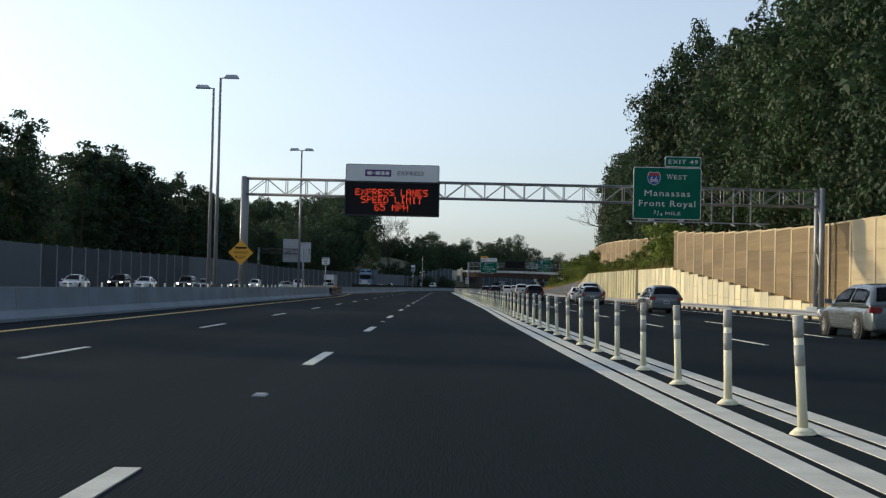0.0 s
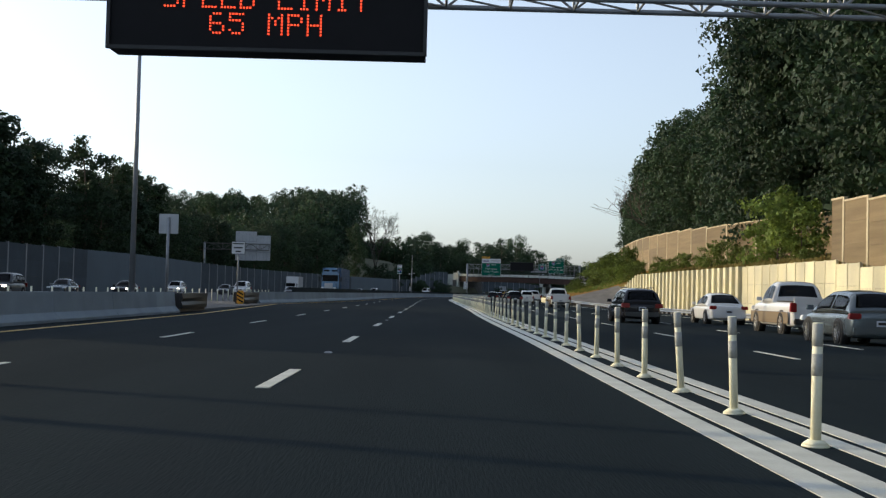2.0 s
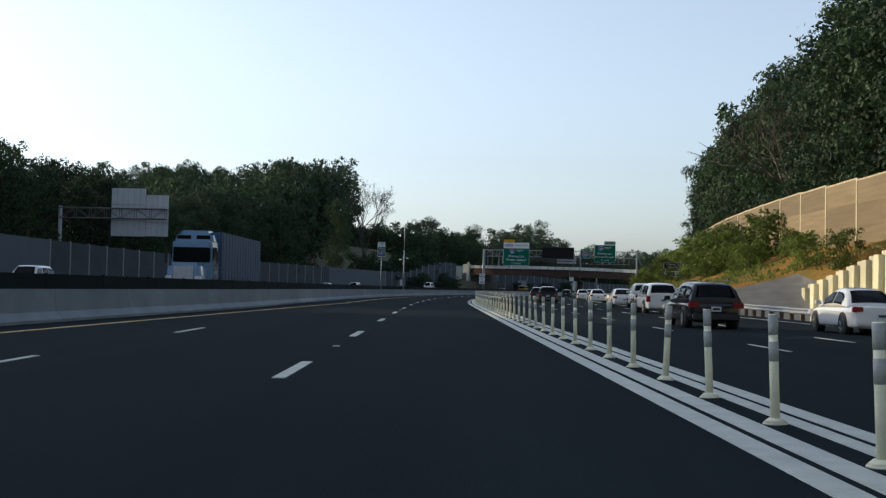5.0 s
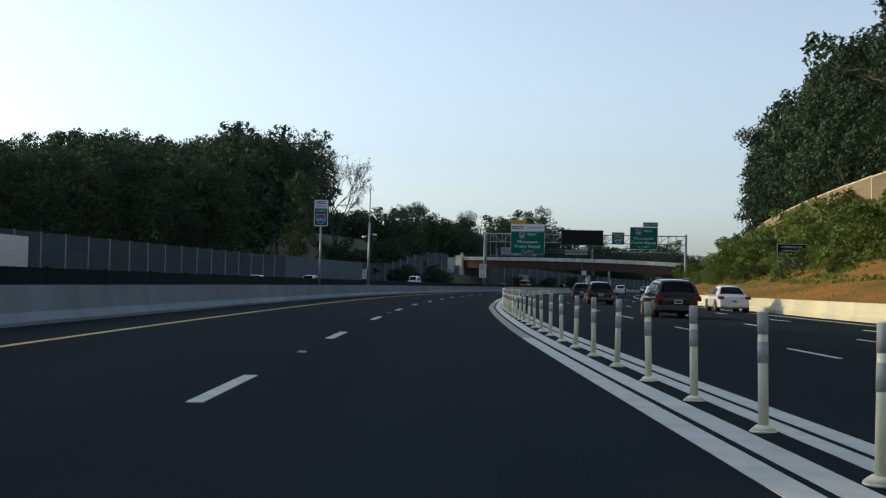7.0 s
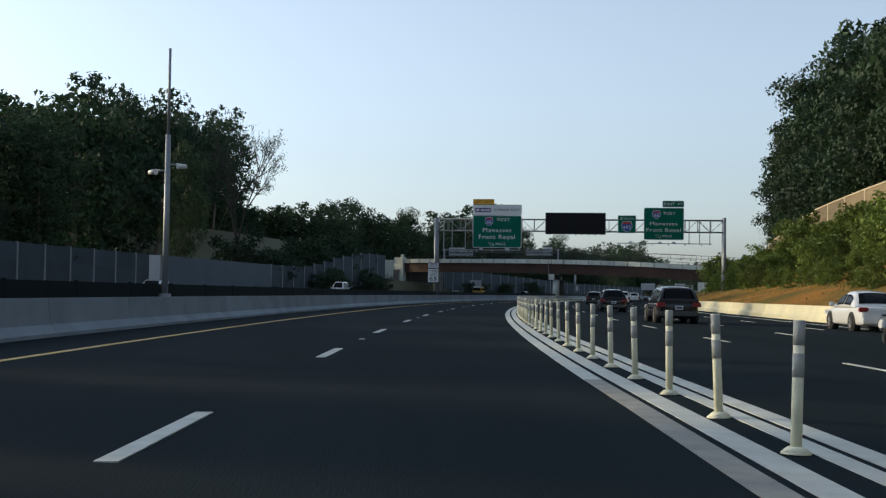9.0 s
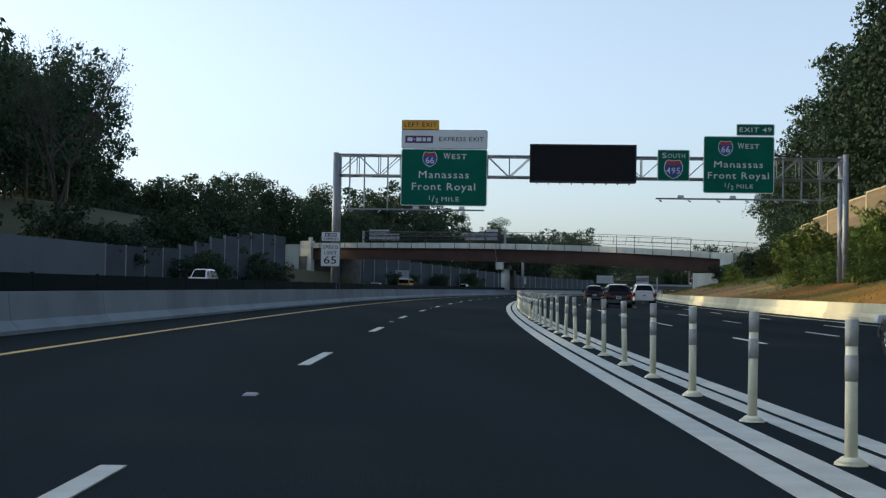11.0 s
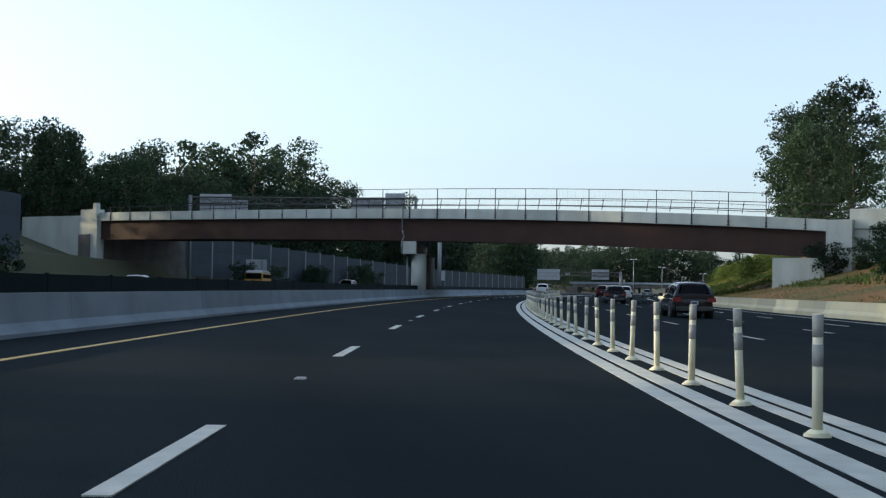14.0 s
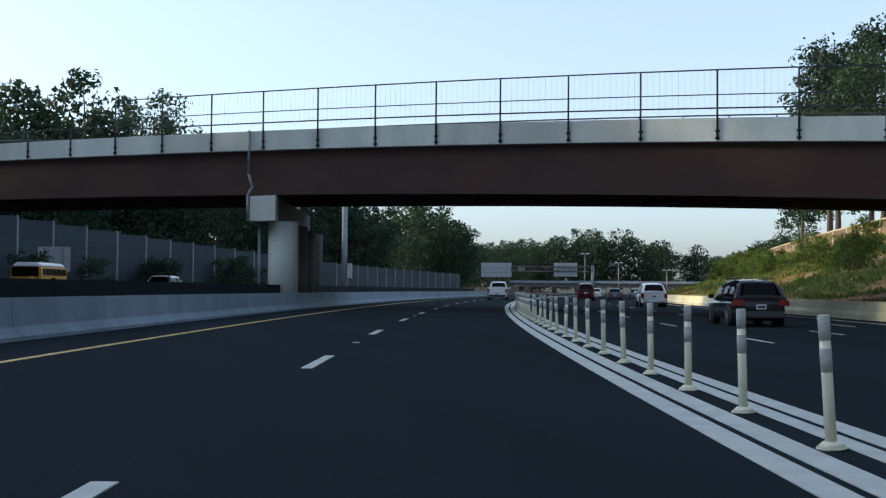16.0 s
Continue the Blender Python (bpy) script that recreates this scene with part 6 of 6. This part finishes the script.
# ---- poles and roadside signs ----
def light_pole(s, u, h, arms, label):
    t = thing("street_lamp", M(s, u, 0.0), label, "street lamp", "tall lamps on the median")
    bm = bmesh.new()
    rod(bm, (0, 0, 0.3), (0, 0, h), 0.14, 0.075, 12)
    part("pole", bm, STEEL, t)
    bm = bmesh.new()
    box(bm, (0, 0, 0.2), (0.55, 0.55, 0.6))
    part("base", bm, CONCRETE, t)
    for sx in arms:
        bm = bmesh.new()
        rod(bm, (0, 0, h - 0.05), (sx * 0.45, 0, h + 0.05), 0.04, n=8)
        a = part("arm", bm, STEEL, t)
        bm = bmesh.new()
        box(bm, (sx * 0.72, 0, h + 0.08), (0.98, 0.42, 0.24), taper=0.7)
        bmesh.ops.bevel(bm, geom=list(bm.edges), offset=0.03, segments=2, affect="EDGES")
        part("lamp_head", bm, ALU, a)


light_pole(81, -15.5, 14.0, (-1,), "tall grey steel lamp with one arm")
light_pole(78, -14.5, 14.2, (1,), "tall grey steel lamp with one arm")
light_pole(120.4, -14.15, 14.3, (-1, 1), "tall grey steel lamp with two arms")
for s, u, h in ((850, -7.6, 11.3), (850, 1.8, 8.8), (850, 15.0, 6.8)):
    light_pole(s, u, h, (-1, 1), "small distant lamp with two arms")

pole = thing("camera_pole", M(326, -9.5, 0.0), "grey steel pole with two traffic cameras", "camera pole")
bm = bmesh.new()
rod(bm, (0, 0, 0.0), (0, 0, 6.2), 0.11, 0.085, 12)
rod(bm, (0, 0, 6.2), (0, 0, 9.1), 0.055, 0.045, 10)
rod(bm, (0, 0, 0.0), (0, 0, 0.9), 0.22, 0.20, 12)
part("pole", bm, STEEL, pole)
for sx, z in ((-1, 4.98), (1, 5.18)):
    bm = bmesh.new()
    rod(bm, (0, 0, z), (sx * 0.35, 0, z + 0.03), 0.03, n=8)
    a = part("arm", bm, STEEL, pole)
    bm = bmesh.new()
    rod(bm, (sx * 0.35, -0.12, z - 0.04), (sx * 0.62, 0.05, z - 0.04), 0.10, 0.07, 10)
    part("camera", bm, WHITE, a)
bm = bmesh.new()
box(bm, (-0.32, 0, 1.75), (0.36, 0.3, 0.85))
part("cabinet", bm, ALU, pole)

sg = thing("route_sign", M(301, -9.42, 0.0), "route sign with blue shield on a slim post", "sign")
bm = bmesh.new()
rod(bm, (0, 0.05, 0), (0, 0.05, 4.7), 0.07, 0.06, 10)
part("post", bm, STEEL, sg)
pn = panel(sg, -0.45, 4.62, 0.45, 6.34, WHITE, ALU, y=-0.05, r=0.05, edge=0.02)
bm = bmesh.new()
rounded(bm, -0.40, 4.68, 0.40, 5.78, -0.066, 0.012, 0.08)
part("green_field", bm, GREEN, pn)
shield(pn, 0.0, 5.10, 0.66, "495", y=-0.075)
words(pn, "SOUTH", 0.0, 5.62, 0.20, WHITE, y=-0.072, width=0.58)
words(pn, "EXPRESS", 0.0, 5.92, 0.15, BLACK, y=-0.066, width=0.6)
logo(pn, 0, 6.17, 0.62, 0.16, y=-0.066)

sg = thing("lane_sign", M(154, -14.7, 0.0), "white regulatory sign on a grey post", "sign")
bm = bmesh.new()
rod(bm, (0, 0.05, -0.1), (0, 0.05, 4.4), 0.06, 0.055, 10)
part("post", bm, STEEL, sg)
pn = panel(sg, -0.5, 3.55, 0.5, 4.48, WHITE, BLACK, y=-0.05, r=0.06, edge=0.025)
bm = bmesh.new()
for z, w, h in ((4.32, 0.82, 0.08), (4.02, 0.62, 0.10), (3.75, 0.38, 0.10)):
    box(bm, (0, -0.07, z), (w, 0.006, h))
part("unreadable_text", bm, DARK_STEEL, pn)
sg = thing("reverse_sign", M(131.6, -15.0, 0.0), "unpainted back of a roadside sign on a post", "sign")
bm = bmesh.new()
rod(bm, (0, -0.06, -0.1), (0, -0.06, 4.9), 0.09, 0.08, 10)
part("post", bm, STEEL, sg)
bm = bmesh.new()
rounded(bm, -0.54, 3.98, 0.54, 5.08, 0.03, 0.02, 0.05)
part("sign_panel", bm, ALU, sg)

sg = thing("lane_rule_sign", M(337, 28.15, 0.0), "black and white lane rule sign on two posts", "sign")
for x in (-0.7, 0.7):
    bm = bmesh.new()
    box(bm, (x, 0.06, 2.4), (0.1, 0.1, 5.0))
    part("post", bm, STEEL, sg)
pn = panel(sg, -1.38, 3.37, 1.38, 5.55, WHITE, BLACK, y=-0.05, r=0.08, edge=0.03)
bm = bmesh.new()
rounded(bm, -1.30, 4.30, 1.30, 5.48, -0.066, 0.012, 0.06)
part("black_field", bm, BLACK, pn)
for text, z, w, mat in (("COMMERCIAL", 5.22, 2.0, WHITE), ("VEHICLES", 4.88, 1.5, WHITE), ("EXCEPT BUSES", 4.54, 2.2, WHITE), ("PROHIBITED IN", 4.05, 2.2, BLACK), ("LEFT LANE", 3.68, 1.6, BLACK)):
    words(pn, text, 0, z, 0.28, mat, y=-0.076, width=w)

# backs of overhead signs for the other direction
def back_gantry(m, label, panels, x0, x1, z0, z1, leg_x):
    t = thing("sign_gantry", m, label, "gantry")
    truss(t, x0, x1, z0, z1, 0.8, 1.8, CONCRETE_DARK)
    for x in leg_x:
        bm = bmesh.new()
        rod(bm, (x, 0, -0.2), (x, 0, z1 + 0.2), 0.26, 0.22, 12)
        part("leg", bm, STEEL, t)
    for xa, za, xb, zb in panels:
        bm = bmesh.new()
        rounded(bm, xa, za, xb, zb, 0.45, 0.05, 0.08)
        p = part("sign_panel", bm, ALU, t)
        n = max(2, round((xb - xa) / 0.75))
        for k in range(1, n):
            bm = bmesh.new()
            box(bm, (xa + (xb - xa) * k / n, 0.43, (za + zb) / 2), (0.03, 0.05, zb - za))
            part("stiffener", bm, STEEL, p)
        for z in (za + (zb - za) * 0.33, za + (zb - za) * 0.66):
            bm = bmesh.new()
            box(bm, ((xa + xb) / 2, 0.41, z), (xb - xa, 0.06, 0.07))
            part("cross_rail", bm, STEEL, p)


back_gantry(M(302, 0), "cantilever gantry with unpainted sign backs", ((-42.4, 6.5, -38.2, 12.27), (-38.15, 6.55, -35.4, 11.5)), -48.5, -35.6, 8.6, 9.8, (-48.5,))
back_gantry(M(604, 0), "gantry with unpainted sign backs behind the bridge", ((-44.85, 11.0, -40.4, 13.26), (-40.3, 11.0, -38.1, 12.45), (-23.8, 11.2, -19.3, 12.9), (-19.2, 11.2, -16.65, 13.5)), -46, -15, 11.9, 12.8, (-46, -15))
back_gantry(M(692, 0), "distant gantry with unpainted sign backs", ((-7.4, 3.0, -2.8, 5.15), (-1.8, 4.0, -0.8, 4.7), (3.6, 3.15, 7.1, 5.2)), -2.8, 9.4, 3.9, 4.6, (9.4,))
sg = thing("reverse_sign", M(620, -41.65, 0.0), "unpainted back of a wide roadside sign", "sign")
for x in (-0.9, 0.9):
    bm = bmesh.new()
    box(bm, (x, 0, 2.2), (0.12, 0.12, 5.0))
    part("post", bm, STEEL, sg)
bm = bmesh.new()
rounded(bm, -1.6, 2.4, 1.6, 4.78, 0.08, 0.03, 0.06)
part("sign_panel", bm, ALU, sg)
pl = thing("gantry_leg", M(640, -17.4, 0.0), "grey steel gantry leg with cabinet beyond the bridge", "pole")
bm = bmesh.new()
rod(bm, (0, 0, -0.1), (0, 0, 11.0), 0.34, 0.30, 14)
part("pole", bm, STEEL, pl)
bm = bmesh.new()
box(bm, (0.6, 0, 3.0), (0.5, 0.4, 1.6))
part("cabinet", bm, ALU, pl)

# far bridge beyond the bend
fb = thing("distant_bridge", M(858, 0), "low distant concrete bridge across the road", "bridge")
bm = bmesh.new()
box(bm, (2, 0, 3.45), (64, 8, 0.7))
part("parapet", bm, CONCRETE, fb)
bm = bmesh.new()
box(bm, (2, 0, 2.55), (62, 7, 1.1))
part("girder", bm, CONCRETE_DARK, fb)
for x in (-29.5, -10, 12, 33):
    bm = bmesh.new()
    box(bm, (x, 0, 0.9), (1.6 if abs(x) < 20 else 4, 7, 2.4))
    part("pier", bm, CONCRETE_DARK, fb)

# ---- crash cushions and median clutter ----
def cushion(s0, s1, shift, chevron, label):
    t = tagged(new("crash_cushion"), label, "crash cushion")
    n = 4
    for k in range(n):
        a, b = s0 + (s1 - s0) * k / n, s0 + (s1 - s0) * (k + 1) / n
        bm = bmesh.new()
        along(bm, a + 0.02, b + 0.12, [(0.02 - 0.02 * k, 0.16), (0.05 - 0.02 * k, 0.30), (-0.02, 0.44), (0.05 - 0.02 * k, 0.58), (0.02, 0.78), (-0.68, 0.78), (-0.68, 0.16)], 1.0, shift)
        part("fender", bm, DARK_STEEL, t)
    bm = bmesh.new()
    along(bm, s0, s1, [(-0.08, 0.02), (-0.08, 0.72), (-0.56, 0.72), (-0.56, 0.02)], 1.0, shift)
    part("core", bm, TRIM, t)
    if chevron:
        p = M(s0 - 0.25, shift(s0) - 0.3)
        bm = bmesh.new()
        box(bm, (0.1, 0, 0.46), (0.42, 0.3, 0.84))
        bmesh.ops.bevel(bm, geom=list(bm.edges), offset=0.06, segments=2, affect="EDGES")
        bm.transform(p)
        part("nose", bm, ORANGE, t, "yellow nose with black chevrons")
        for k in range(3):
            bm = bmesh.new()
            beam(bm, (-0.09, -0.156, 0.36 + 0.23 * k), (0.29, -0.156, 0.16 + 0.23 * k), 0.006, 0.09)
            bm.transform(p)
            part("chevron", bm, BLACK, t)


cushion(112.2, 117.6, lambda q: -10.1, False, "dark steel crash cushion at the barrier's end")
cushion(140.2, 146.6, lambda q: -12.0, True, "dark steel crash cushion with yellow chevron nose")

bm = bmesh.new()
rod(bm, (0, 0, 0), (0, 0, 0.92), 0.04, n=8)
MPOST = mesh_of("tube", bm, CREAM)
for k in range(58):
    s = 48 + 2.4 * k
    t = thing("flexible_post", M(s, left_edge(s) - 4.6 if s < 140 else -16.5, 0.0), "pale plastic post on the median", "lane post", "posts on the median")
    part("tube", MPOST, None, t)
bm = bmesh.new()
along(bm, 20, 150, [(-14.0, -0.1), (-10.8, -0.1), (-10.8, 0.035), (-14.0, 0.05)], 8)
md = tagged(part("median_strip", bm, ASPHALT_OLD), "dark worn asphalt median strip", "pavement", kind="structure")
